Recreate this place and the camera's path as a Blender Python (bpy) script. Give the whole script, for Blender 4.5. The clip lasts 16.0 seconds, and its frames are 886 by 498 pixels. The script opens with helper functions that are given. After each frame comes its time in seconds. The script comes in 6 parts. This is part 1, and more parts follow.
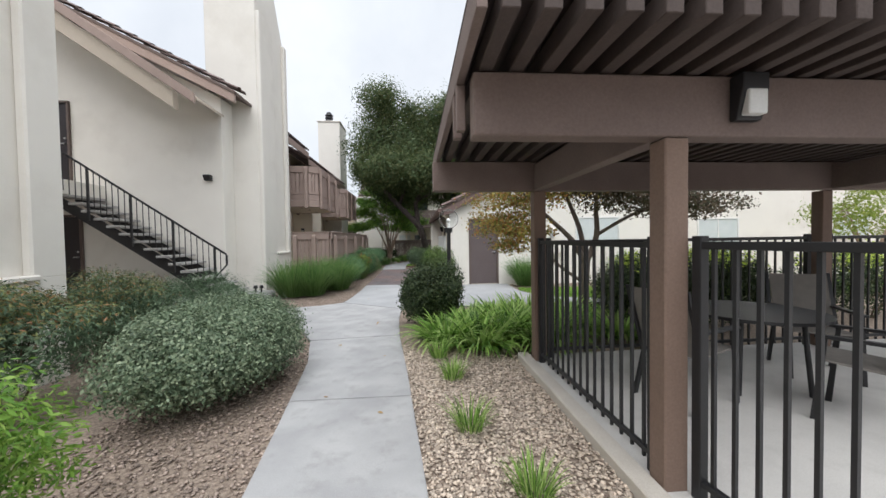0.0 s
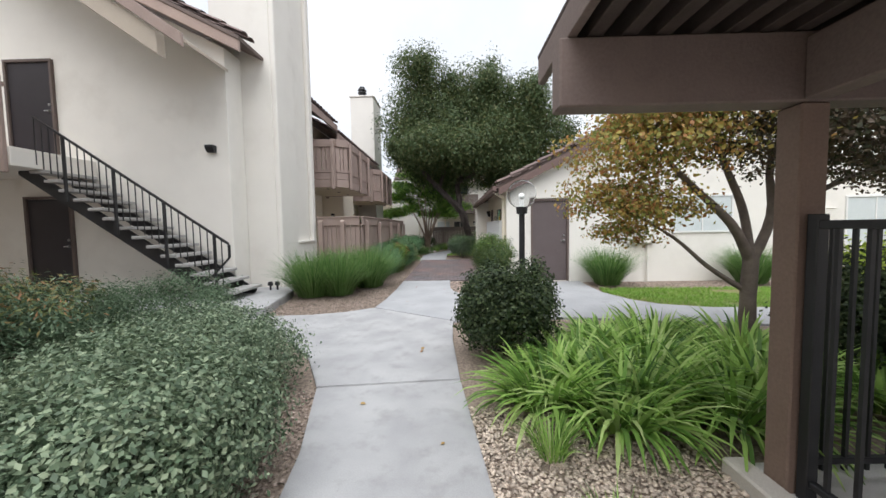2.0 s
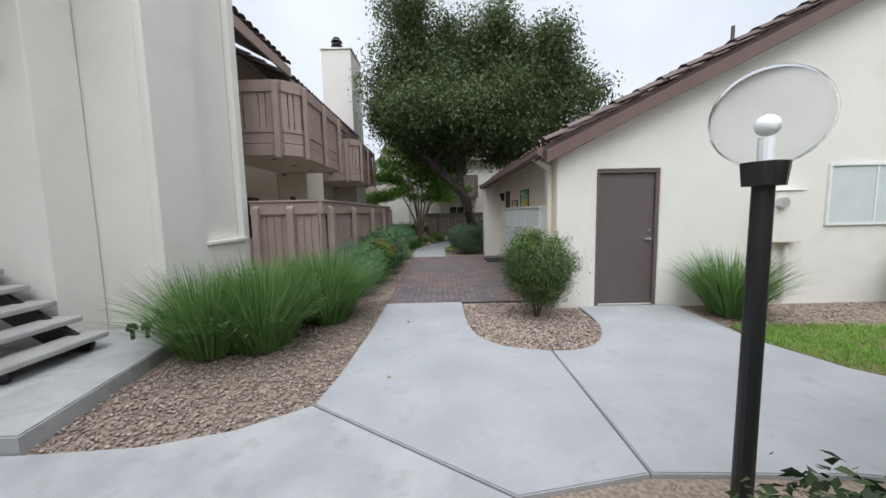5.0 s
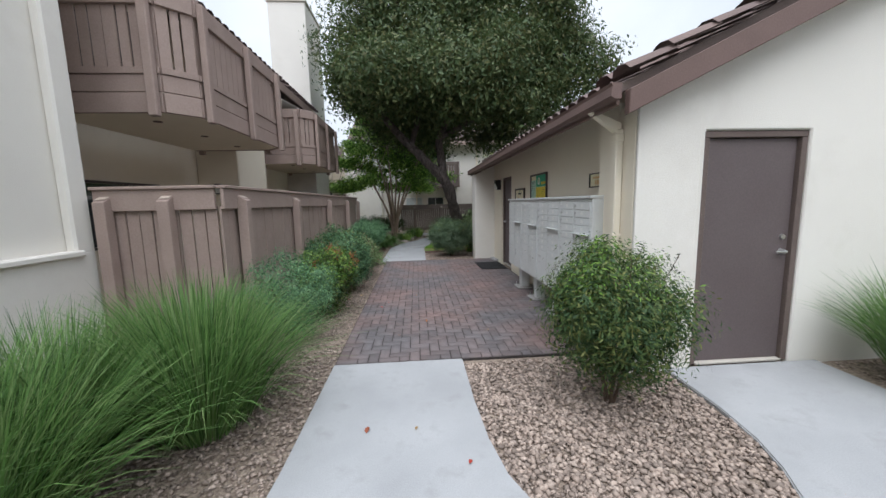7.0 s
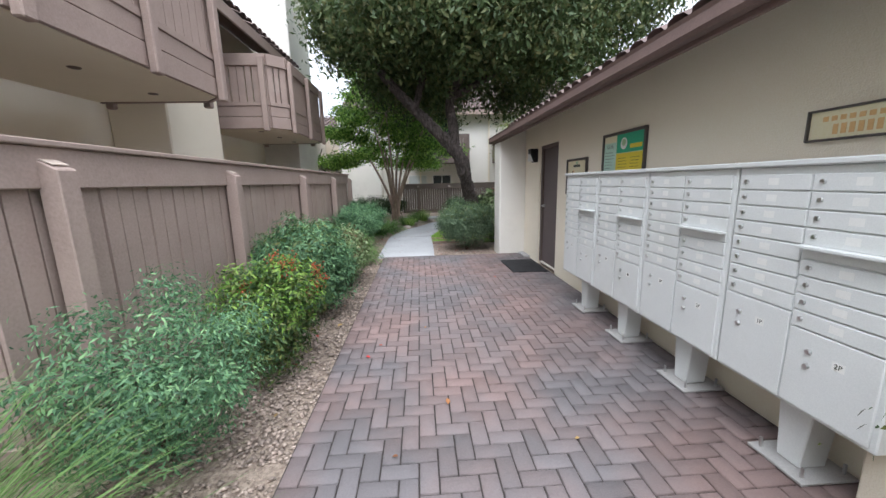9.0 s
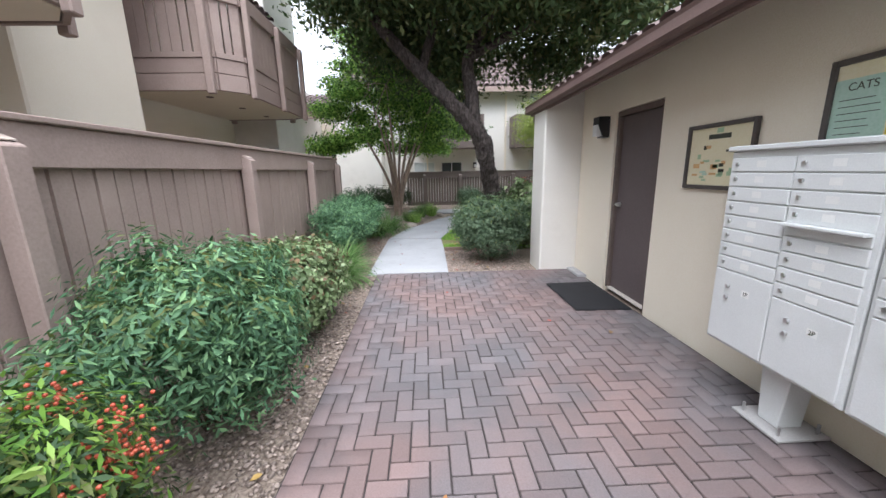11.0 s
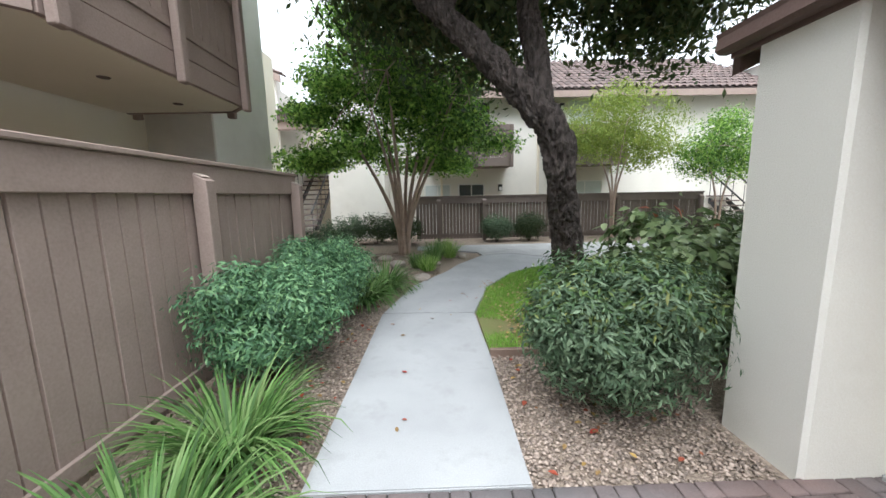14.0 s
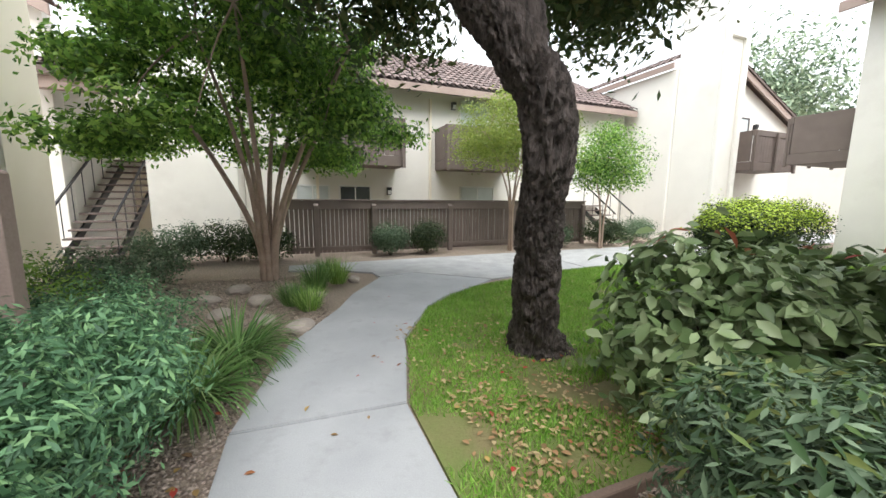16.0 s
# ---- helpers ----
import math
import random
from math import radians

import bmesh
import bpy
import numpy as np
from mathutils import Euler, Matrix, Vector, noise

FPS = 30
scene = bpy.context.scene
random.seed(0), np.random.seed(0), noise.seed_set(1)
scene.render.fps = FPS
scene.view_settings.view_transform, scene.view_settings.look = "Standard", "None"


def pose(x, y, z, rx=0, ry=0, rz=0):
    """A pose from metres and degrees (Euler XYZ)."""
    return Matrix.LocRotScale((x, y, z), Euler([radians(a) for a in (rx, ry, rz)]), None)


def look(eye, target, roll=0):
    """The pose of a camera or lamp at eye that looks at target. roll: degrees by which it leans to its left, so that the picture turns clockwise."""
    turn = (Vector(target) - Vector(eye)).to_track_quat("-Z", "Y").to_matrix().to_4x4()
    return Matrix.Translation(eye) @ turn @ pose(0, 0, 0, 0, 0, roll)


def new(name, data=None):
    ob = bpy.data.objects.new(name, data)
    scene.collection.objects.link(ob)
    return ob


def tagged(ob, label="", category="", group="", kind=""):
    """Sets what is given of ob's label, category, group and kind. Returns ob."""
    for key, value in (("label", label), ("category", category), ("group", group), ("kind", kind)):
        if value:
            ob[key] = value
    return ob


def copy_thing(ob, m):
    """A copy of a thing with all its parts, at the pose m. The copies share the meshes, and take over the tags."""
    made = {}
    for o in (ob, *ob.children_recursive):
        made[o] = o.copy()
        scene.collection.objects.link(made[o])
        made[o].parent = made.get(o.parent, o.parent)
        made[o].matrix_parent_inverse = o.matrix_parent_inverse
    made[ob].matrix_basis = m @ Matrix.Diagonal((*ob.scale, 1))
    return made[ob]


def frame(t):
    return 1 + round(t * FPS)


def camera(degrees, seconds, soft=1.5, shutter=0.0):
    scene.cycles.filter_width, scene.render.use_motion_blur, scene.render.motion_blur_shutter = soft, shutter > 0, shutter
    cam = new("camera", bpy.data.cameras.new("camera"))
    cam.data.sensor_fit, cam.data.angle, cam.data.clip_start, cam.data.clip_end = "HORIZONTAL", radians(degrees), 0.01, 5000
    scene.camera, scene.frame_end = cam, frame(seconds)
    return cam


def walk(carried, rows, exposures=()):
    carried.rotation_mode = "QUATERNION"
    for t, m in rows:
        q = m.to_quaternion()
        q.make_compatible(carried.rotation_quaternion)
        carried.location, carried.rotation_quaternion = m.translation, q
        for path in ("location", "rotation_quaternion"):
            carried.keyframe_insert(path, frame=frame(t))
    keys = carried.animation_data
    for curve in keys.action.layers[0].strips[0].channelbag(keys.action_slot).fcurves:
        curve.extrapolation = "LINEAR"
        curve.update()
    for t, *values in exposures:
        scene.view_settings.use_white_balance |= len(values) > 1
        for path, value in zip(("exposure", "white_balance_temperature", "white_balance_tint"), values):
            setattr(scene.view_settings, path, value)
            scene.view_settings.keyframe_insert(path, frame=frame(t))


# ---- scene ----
cam = camera(102.1, 16.0)
PATH = [
    (0, (0.356, 0.565, 1.463), (0.507, 2.559, 1.409), -0.9),
    (0.5, (0.302, 1.099, 1.452), (0.321, 3.098, 1.397), -1.0),
    (1, (0.216, 1.653, 1.447), (0.16, 3.651, 1.37), -1.1),
    (1.5, (0.117, 2.228, 1.441), (0.074, 4.224, 1.339), -1.2),
    (2, (0.017, 2.8, 1.428), (-0.028, 4.796, 1.307), -1.0),
    (2.5, (-0.035, 3.374, 1.434), (-0.035, 5.369, 1.29), -1.0),
    (3, (-0.121, 3.964, 1.45), (-0.103, 5.958, 1.299), -1.0),
    (3.5, (-0.185, 4.56, 1.47), (-0.167, 6.554, 1.321), -1.0),
    (4, (-0.237, 5.18, 1.492), (-0.23, 7.174, 1.345), -0.9),
    (4.2, (-0.258, 5.434, 1.495), (-0.269, 7.427, 1.336), -1.0),
    (6.3, (-0.442, 8.102, 1.551), (-0.368, 10.086, 1.31), -1.3),
    (6.5, (-0.449, 8.365, 1.544), (-0.363, 10.348, 1.296), -1.2),
    (7, (-0.431, 8.978, 1.55), (-0.29, 10.956, 1.292), -1.3),
    (7.5, (-0.422, 9.598, 1.555), (-0.299, 11.574, 1.271), -1.3),
    (8, (-0.44, 10.17, 1.556), (-0.335, 12.141, 1.236), -1.5),
    (8.2, (-0.45, 10.386, 1.549), (-0.331, 12.356, 1.227), -1.5),
    (10.3, (-0.536, 12.767, 1.501), (-0.419, 14.694, 0.98), -1.1),
    (10.5, (-0.534, 12.984, 1.498), (-0.418, 14.907, 0.963), -1.2),
    (11, (-0.527, 13.505, 1.479), (-0.439, 15.456, 1.052), -1.1),
    (11.5, (-0.55, 14.058, 1.481), (-0.438, 16.021, 1.115), -0.9),
    (12, (-0.575, 14.65, 1.487), (-0.473, 16.626, 1.193), -0.8),
    (12.5, (-0.624, 15.262, 1.477), (-0.577, 17.238, 1.174), -1.0),
    (13, (-0.646, 15.892, 1.476), (-0.608, 17.865, 1.151), -0.9),
    (13.5, (-0.701, 16.458, 1.477), (-0.707, 18.435, 1.172), -1.2),
    (14, (-0.693, 17.033, 1.483), (-0.65, 19.01, 1.185), -1.15),
    (14.5, (-0.744, 17.559, 1.485), (-0.657, 19.537, 1.197), -1.1),
    (15, (-0.783, 18.068, 1.498), (-0.507, 20.028, 1.215), -0.8),
    (15.5, (-0.83, 18.567, 1.509), (-0.335, 20.484, 1.229), 0.1),
    (16, (-0.879, 19.005, 1.51), (-0.156, 20.848, 1.228), 0.5),
]
EXPOSURES = [(0, 0.42, 6150, 10), (2.5, 0.6, 6150, 11), (4.2, 0.42, 6050, 10), (6.3, 0.34, 5900, 10), (8, 0.92, 5900, 9), (10.3, 1.42, 5850, 13), (12.5, 1.58, 5800, 9), (14, 1.45, 5950, 7), (16, 1.6, 6250, 8)]
walk(cam, [(t, look(eye, target, roll)) for t, eye, target, roll in PATH], EXPOSURES)

# ---- light ----
world = bpy.data.worlds.new("overcast")
scene.world = world
world.use_nodes = True
wn, wl = world.node_tree.nodes, world.node_tree.links
wn.clear()
SUN_EL, SUN_ROT = radians(64), radians(188)
w_out = wn.new("ShaderNodeOutputWorld")
w_bg = wn.new("ShaderNodeBackground")
w_sky = wn.new("ShaderNodeTexSky")
w_sky.sky_type, w_sky.sun_disc, w_sky.sun_elevation, w_sky.sun_rotation = "NISHITA", False, SUN_EL, SUN_ROT
w_hsv = wn.new("ShaderNodeHueSaturation")
w_hsv.inputs["Saturation"].default_value = 0.12
w_hsv.inputs["Value"].default_value = 0.55
w_co = wn.new("ShaderNodeTexCoord")
w_no = wn.new("ShaderNodeTexNoise")
w_no.inputs["Scale"].default_value, w_no.inputs["Detail"].default_value, w_no.inputs["Roughness"].default_value = 2.2, 6, 0.55
w_ra = wn.new("ShaderNodeValToRGB")
w_ra.color_ramp.elements[0].position, w_ra.color_ramp.elements[0].color = 0.3, (7.6, 7.9, 8.3, 1)
w_ra.color_ramp.elements[1].position, w_ra.color_ramp.elements[1].color = 0.7, (10.2, 10.3, 10.4, 1)
w_mix = wn.new("ShaderNodeMix")
w_mix.data_type = "RGBA"
w_mix.inputs["Factor"].default_value = 0.85
wl.new(w_sky.outputs["Color"], w_hsv.inputs["Color"])
wl.new(w_co.outputs["Generated"], w_no.inputs["Vector"])
wl.new(w_no.outputs["Fac"], w_ra.inputs["Fac"])
wl.new(w_hsv.outputs["Color"], w_mix.inputs["A"])
wl.new(w_ra.outputs["Color"], w_mix.inputs["B"])
wl.new(w_mix.outputs["Result"], w_bg.inputs["Color"])
w_bg.inputs["Strength"].default_value = 0.086
wl.new(w_bg.outputs["Background"], w_out.inputs["Surface"])
sun = new("sun", bpy.data.lights.new("sun", "SUN"))
sun.data.energy, sun.data.angle, sun.data.color = 2.5, radians(65), (1.0, 0.97, 0.93)
sun.rotation_euler = (radians(26), 0, radians(-8))

# ---- materials ----
MATS = {}


def mat(name, base, base2=None, rough=0.8, scale=6.0, fine=90.0, bump=0.25, metal=0.0, spread=0.5, island=0.0, objrand=0.0, stain=None, stain_scale=0.7, spec=0.4, bump_dist=0.01):
    """Two-scale noise between two colours, with fine bump, and a stain colour with its own shape."""
    m = bpy.data.materials.new(name)
    m.use_nodes = True
    n, l = m.node_tree.nodes, m.node_tree.links
    b = n["Principled BSDF"]
    b.inputs["Roughness"].default_value, b.inputs["Metallic"].default_value = rough, metal
    b.inputs["Specular IOR Level"].default_value = spec
    co = n.new("ShaderNodeNewGeometry")
    base2 = base2 or tuple(c * 0.8 for c in base)
    big = n.new("ShaderNodeTexNoise")
    big.inputs["Scale"].default_value, big.inputs["Detail"].default_value = scale, 5
    l.new(co.outputs["Position"], big.inputs["Vector"])
    ramp = n.new("ShaderNodeValToRGB")
    e = ramp.color_ramp.elements
    e[0].position, e[1].position = 0.5 - spread / 2, 0.5 + spread / 2
    e[0].color, e[1].color = (*base2, 1), (*base, 1)
    l.new(big.outputs["Fac"], ramp.inputs["Fac"])
    col = ramp.outputs["Color"]
    fi = n.new("ShaderNodeTexNoise")
    fi.inputs["Scale"].default_value, fi.inputs["Detail"].default_value = fine, 4
    l.new(co.outputs["Position"], fi.inputs["Vector"])
    ov = n.new("ShaderNodeMix")
    ov.data_type, ov.blend_type = "RGBA", "OVERLAY"
    ov.inputs["Factor"].default_value = 0.22
    l.new(col, ov.inputs["A"])
    l.new(fi.outputs["Fac"], ov.inputs["B"])
    col = ov.outputs["Result"]
    if stain:
        st = n.new("ShaderNodeTexNoise")
        st.inputs["Scale"].default_value, st.inputs["Detail"].default_value, st.inputs["Roughness"].default_value = stain_scale, 7, 0.65
        l.new(co.outputs["Position"], st.inputs["Vector"])
        sr = n.new("ShaderNodeValToRGB")
        sr.color_ramp.elements[0].position, sr.color_ramp.elements[1].position = 0.52, 0.72
        sr.color_ramp.elements[1].color = (0.75, 0.75, 0.75, 1)
        l.new(st.outputs["Fac"], sr.inputs["Fac"])
        mx = n.new("ShaderNodeMix")
        mx.data_type = "RGBA"
        l.new(sr.outputs["Color"], mx.inputs["Factor"])
        l.new(col, mx.inputs["A"])
        mx.inputs["B"].default_value = (*stain, 1)
        col = mx.outputs["Result"]
    if island or objrand:
        src = n.new("ShaderNodeNewGeometry").outputs["Random Per Island"] if island else n.new("ShaderNodeObjectInfo").outputs["Random"]
        hs = n.new("ShaderNodeHueSaturation")
        amount = island or objrand
        mr = n.new("ShaderNodeMapRange")
        mr.inputs["To Min"].default_value, mr.inputs["To Max"].default_value = 1 - amount, 1 + amount
        l.new(src, mr.inputs["Value"])
        l.new(mr.outputs["Result"], hs.inputs["Value"])
        l.new(col, hs.inputs["Color"])
        col = hs.outputs["Color"]
    l.new(col, b.inputs["Base Color"])
    if bump:
        bp = n.new("ShaderNodeBump")
        bp.inputs["Strength"].default_value, bp.inputs["Distance"].default_value = bump, bump_dist
        l.new(fi.outputs["Fac"], bp.inputs["Height"])
        l.new(bp.outputs["Normal"], b.inputs["Normal"])
    MATS[name] = m
    return m


def leaf_mat(name, colours, rough=0.55, through_light=0.25, objrand=0.0):
    """Leaf colours picked at random for every leaf, with some light through the blade."""
    m = bpy.data.materials.new(name)
    m.use_nodes = True
    n, l = m.node_tree.nodes, m.node_tree.links
    b = n["Principled BSDF"]
    b.inputs["Roughness"].default_value = rough
    b.inputs["Specular IOR Level"].default_value = 0.35
    geo = n.new("ShaderNodeNewGeometry")
    ramp = n.new("ShaderNodeValToRGB")
    ramp.color_ramp.interpolation = "LINEAR"
    els = ramp.color_ramp.elements
    while len(els) < len(colours):
        els.new(0.5)
    for i, c in enumerate(colours):
        els[i].position = i / max(1, len(colours) - 1)
        els[i].color = (*c, 1)
    l.new(geo.outputs["Random Per Island"], ramp.inputs["Fac"])
    co = n.new("ShaderNodeTexCoord")
    no = n.new("ShaderNodeTexNoise")
    no.inputs["Scale"].default_value, no.inputs["Detail"].default_value = 3.0, 3
    l.new(co.outputs["Object"], no.inputs["Vector"])
    mr = n.new("ShaderNodeMapRange")
    mr.inputs["To Min"].default_value, mr.inputs["To Max"].default_value = 0.65, 1.35
    l.new(no.outputs["Fac"], mr.inputs["Value"])
    hs = n.new("ShaderNodeHueSaturation")
    l.new(mr.outputs["Result"], hs.inputs["Value"])
    l.new(ramp.outputs["Color"], hs.inputs["Color"])
    l.new(hs.outputs["Color"], b.inputs["Base Color"])
    tr = n.new("ShaderNodeBsdfTranslucent")
    l.new(hs.outputs["Color"], tr.inputs["Color"])
    mx = n.new("ShaderNodeMixShader")
    mx.inputs["Fac"].default_value = through_light
    l.new(b.outputs["BSDF"], mx.inputs[1])
    l.new(tr.outputs["BSDF"], mx.inputs[2])
    l.new(mx.outputs["Shader"], n["Material Output"].inputs["Surface"])
    MATS[name] = m
    return m


def glass_mat(name, tint, rough=0.05):
    m = bpy.data.materials.new(name)
    m.use_nodes = True
    b = m.node_tree.nodes["Principled BSDF"]
    b.inputs["Base Color"].default_value = (*tint, 1)
    b.inputs["Roughness"].default_value = rough
    b.inputs["Specular IOR Level"].default_value = 0.8
    MATS[name] = m
    return m


stucco = mat("stucco", (0.81, 0.78, 0.72), (0.765, 0.735, 0.68), 0.9, 1.6, 120, 0.35, stain=(0.67, 0.635, 0.575), stain_scale=0.6)
stucco_cream = mat("stucco_cream", (0.84, 0.77, 0.64), (0.81, 0.74, 0.61), 0.9, 1.6, 120, 0.3, stain=(0.77, 0.69, 0.56), stain_scale=0.5)
wood = mat("brown_paint", (0.36, 0.275, 0.24), (0.31, 0.235, 0.205), 0.75, 3.0, 60, 0.25, stain=(0.385, 0.30, 0.258), stain_scale=1.6, island=0.06)
# Trim beige with the porch's shade mixed in, for beam and soffit
shaded_beige = mat("shaded_beige_trim", (0.52, 0.45, 0.37), (0.46, 0.40, 0.33), 0.8, 2.0, 80, 0.2)
wood_dark = mat("dark_brown_paint", (0.15, 0.115, 0.10), (0.12, 0.09, 0.08), 0.75, 3.0, 60, 0.25, island=0.06)
wood_tan = mat("tan_post_paint", (0.215, 0.15, 0.118), (0.185, 0.128, 0.10), 0.7, 3.0, 70, 0.2)
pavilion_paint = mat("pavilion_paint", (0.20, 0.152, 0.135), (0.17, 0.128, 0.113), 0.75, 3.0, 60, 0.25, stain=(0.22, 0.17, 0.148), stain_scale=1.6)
# Pavilion brown taken down further, so the colour holds the roof's underside shade
underside_shade = mat("underside_shade", (0.085, 0.064, 0.057), (0.066, 0.05, 0.045), 0.8, 3.0, 60, 0.25)
door_paint = mat("door_paint", (0.13, 0.105, 0.105), (0.115, 0.09, 0.09), 0.55, 2.0, 80, 0.08)
dark_door = mat("dark_door_paint", (0.032, 0.027, 0.031), (0.025, 0.021, 0.024), 0.5, 2.0, 80, 0.08)
black_metal = mat("black_metal", (0.018, 0.018, 0.02), (0.012, 0.012, 0.014), 0.45, 8.0, 100, 0.1, spec=0.5)
grey_metal = mat("grey_mailbox_paint", (0.70, 0.715, 0.71), (0.66, 0.675, 0.67), 0.45, 4.0, 150, 0.05, stain=(0.61, 0.62, 0.60), stain_scale=2.5)
chrome = mat("brushed_chrome", (0.7, 0.7, 0.7), (0.6, 0.6, 0.6), 0.3, 10, 200, 0.02, metal=1.0)
white_paint = mat("white_label", (0.8, 0.8, 0.78), (0.75, 0.75, 0.73), 0.6, 5, 100, 0.02)
concrete = mat("concrete", (0.43, 0.43, 0.43), (0.345, 0.345, 0.35), 0.9, 2.2, 140, 0.35, spread=0.3, stain=(0.29, 0.285, 0.285), stain_scale=4.5, spec=0.25)
# Path concrete again, slightly bluer to put shade into these slabs' colour
concrete_shaded = mat("smooth_shaded_concrete", (0.42, 0.425, 0.435), (0.35, 0.355, 0.365), 0.85, 2.0, 140, 0.25, spread=0.35, stain=(0.30, 0.30, 0.305), stain_scale=4.0, spec=0.25)
fence_dark = mat("dark_fence_paint", (0.19, 0.15, 0.132), (0.155, 0.122, 0.107), 0.75, 3.0, 60, 0.25, island=0.08)
worn_wood = mat("worn_wood", (0.56, 0.47, 0.40), (0.46, 0.38, 0.32), 0.85, 12, 90, 0.2)
# Pad concrete, its colour raised in place of light missing under the pavilion
concrete_lightened = mat("lightened_concrete", (0.62, 0.60, 0.57), (0.54, 0.525, 0.50), 0.9, 2.5, 140, 0.3, stain=(0.48, 0.465, 0.44), stain_scale=3.0, spec=0.25)
concrete_step = mat("concrete_step", (0.42, 0.41, 0.395), (0.34, 0.33, 0.32), 0.9, 5, 120, 0.35)
curb_mat = mat("curb_concrete", (0.58, 0.54, 0.48), (0.5, 0.46, 0.41), 0.9, 3, 140, 0.3)
brick_mat = mat("paver", (0.195, 0.138, 0.128), (0.142, 0.130, 0.134), 0.8, 0.9, 110, 0.4, objrand=0.16, spread=0.25, stain=(0.112, 0.106, 0.11), stain_scale=1.0)
brick_joined = mat("paver_joined", (0.195, 0.138, 0.128), (0.142, 0.130, 0.134), 0.8, 0.9, 110, 0.4, island=0.16, spread=0.25, stain=(0.112, 0.106, 0.11), stain_scale=1.0)
mortar = mat("joint_sand", (0.06, 0.05, 0.047), (0.035, 0.03, 0.028), 0.95, 20, 200, 0.3)
gravel_ground = mat("gravel_ground", (0.37, 0.30, 0.24), (0.22, 0.17, 0.135), 0.95, 34.0, 75.0, 0.9, spread=0.25, bump_dist=0.02)
pebble_tan = mat("pale_pebble", (0.62, 0.53, 0.44), (0.48, 0.39, 0.31), 0.85, 14, 120, 0.2, island=0.4)
pebble_mat = mat("pebble", (0.41, 0.335, 0.285), (0.29, 0.225, 0.185), 0.85, 14, 120, 0.2, island=0.42)
rock_mat = mat("field_stone", (0.42, 0.36, 0.31), (0.30, 0.26, 0.23), 0.9, 6, 60, 0.5)
grass_soil = mat("lawn_soil", (0.13, 0.19, 0.045), (0.22, 0.17, 0.09), 0.95, 1.4, 60, 0.5, spread=0.3)
bark = mat("bark", (0.13, 0.105, 0.095), (0.045, 0.036, 0.032), 0.9, 26, 60, 1.0, spread=0.3, bump_dist=0.04)
# furrows run along the stem: squeeze the noise sideways
for bark_tex in [x for x in bark.node_tree.nodes if x.type == "TEX_NOISE"]:
    bark_map = bark.node_tree.nodes.new("ShaderNodeMapping")
    bark_map.inputs["Scale"].default_value = (1.0, 1.0, 0.3)
    bark.node_tree.links.new(bark_tex.inputs["Vector"].links[0].from_socket, bark_map.inputs["Vector"])
    bark.node_tree.links.new(bark_map.outputs["Vector"], bark_tex.inputs["Vector"])
bark_pale = mat("pale_bark", (0.40, 0.30, 0.24), (0.28, 0.20, 0.15), 0.75, 6, 40, 0.3)
bark_maple = mat("maple_bark", (0.22, 0.18, 0.15), (0.13, 0.105, 0.09), 0.85, 8, 50, 0.5)
twig = mat("twig", (0.12, 0.085, 0.06), (0.08, 0.055, 0.04), 0.9, 10, 60, 0.3)
tile_mat = mat("roof_tile", (0.19, 0.135, 0.12), (0.13, 0.10, 0.095), 0.8, 3, 60, 0.35, island=0.2)
mat_rubber = mat("doormat_rubber", (0.022, 0.022, 0.024), (0.016, 0.016, 0.018), 0.9, 8, 260, 0.6)
eave_paint = mat("eave_paint", (0.17, 0.112, 0.098), (0.14, 0.092, 0.08), 0.6, 3, 70, 0.15)
window_glass = glass_mat("window_glass", (0.045, 0.055, 0.06))
blind_mat = mat("window_blind", (0.62, 0.66, 0.66), (0.55, 0.6, 0.6), 0.5, 3, 50, 0.05)
frame_paint = mat("window_frame", (0.10, 0.085, 0.08), (0.08, 0.07, 0.065), 0.5, 4, 80, 0.05)
yellow_paper = mat("yellow_paper", (0.75, 0.60, 0.05), (0.7, 0.56, 0.05), 0.5, 4, 80, 0.02)
green_paper = mat("green_paper", (0.05, 0.42, 0.24), (0.04, 0.38, 0.22), 0.5, 4, 80, 0.02)
mint_paper = mat("mint_paper", (0.50, 0.68, 0.58), (0.46, 0.64, 0.54), 0.5, 4, 80, 0.02)
cream_paper = mat("cream_paper", (0.80, 0.74, 0.52), (0.76, 0.70, 0.49), 0.5, 4, 80, 0.02)
map_green = mat("map_green", (0.42, 0.58, 0.36), (0.38, 0.52, 0.32), 0.5, 4, 80, 0.02)
map_orange = mat("map_orange", (0.70, 0.45, 0.20), (0.65, 0.40, 0.18), 0.5, 4, 80, 0.02)
ink = mat("printed_ink", (0.06, 0.07, 0.05), (0.05, 0.055, 0.04), 0.6, 4, 80, 0.0)
sling = mat("sling_fabric", (0.24, 0.22, 0.20), (0.2, 0.185, 0.17), 0.9, 12, 220, 0.3)
lamp_white = mat("frosted_lens", (0.75, 0.76, 0.74), (0.7, 0.7, 0.68), 0.35, 6, 100, 0.02)

leaf_shrub = leaf_mat("leaf_shrub", [(0.054, 0.093, 0.046), (0.085, 0.139, 0.078), (0.139, 0.202, 0.116), (0.186, 0.256, 0.155)])
leaf_grey = leaf_mat("leaf_grey_green", [(0.06, 0.095, 0.053), (0.125, 0.182, 0.108), (0.22, 0.285, 0.178), (0.35, 0.415, 0.27)], rough=0.45)
leaf_dark = leaf_mat("leaf_dark", [(0.018, 0.034, 0.014), (0.03, 0.053, 0.02), (0.055, 0.083, 0.03), (0.1, 0.13, 0.055)])
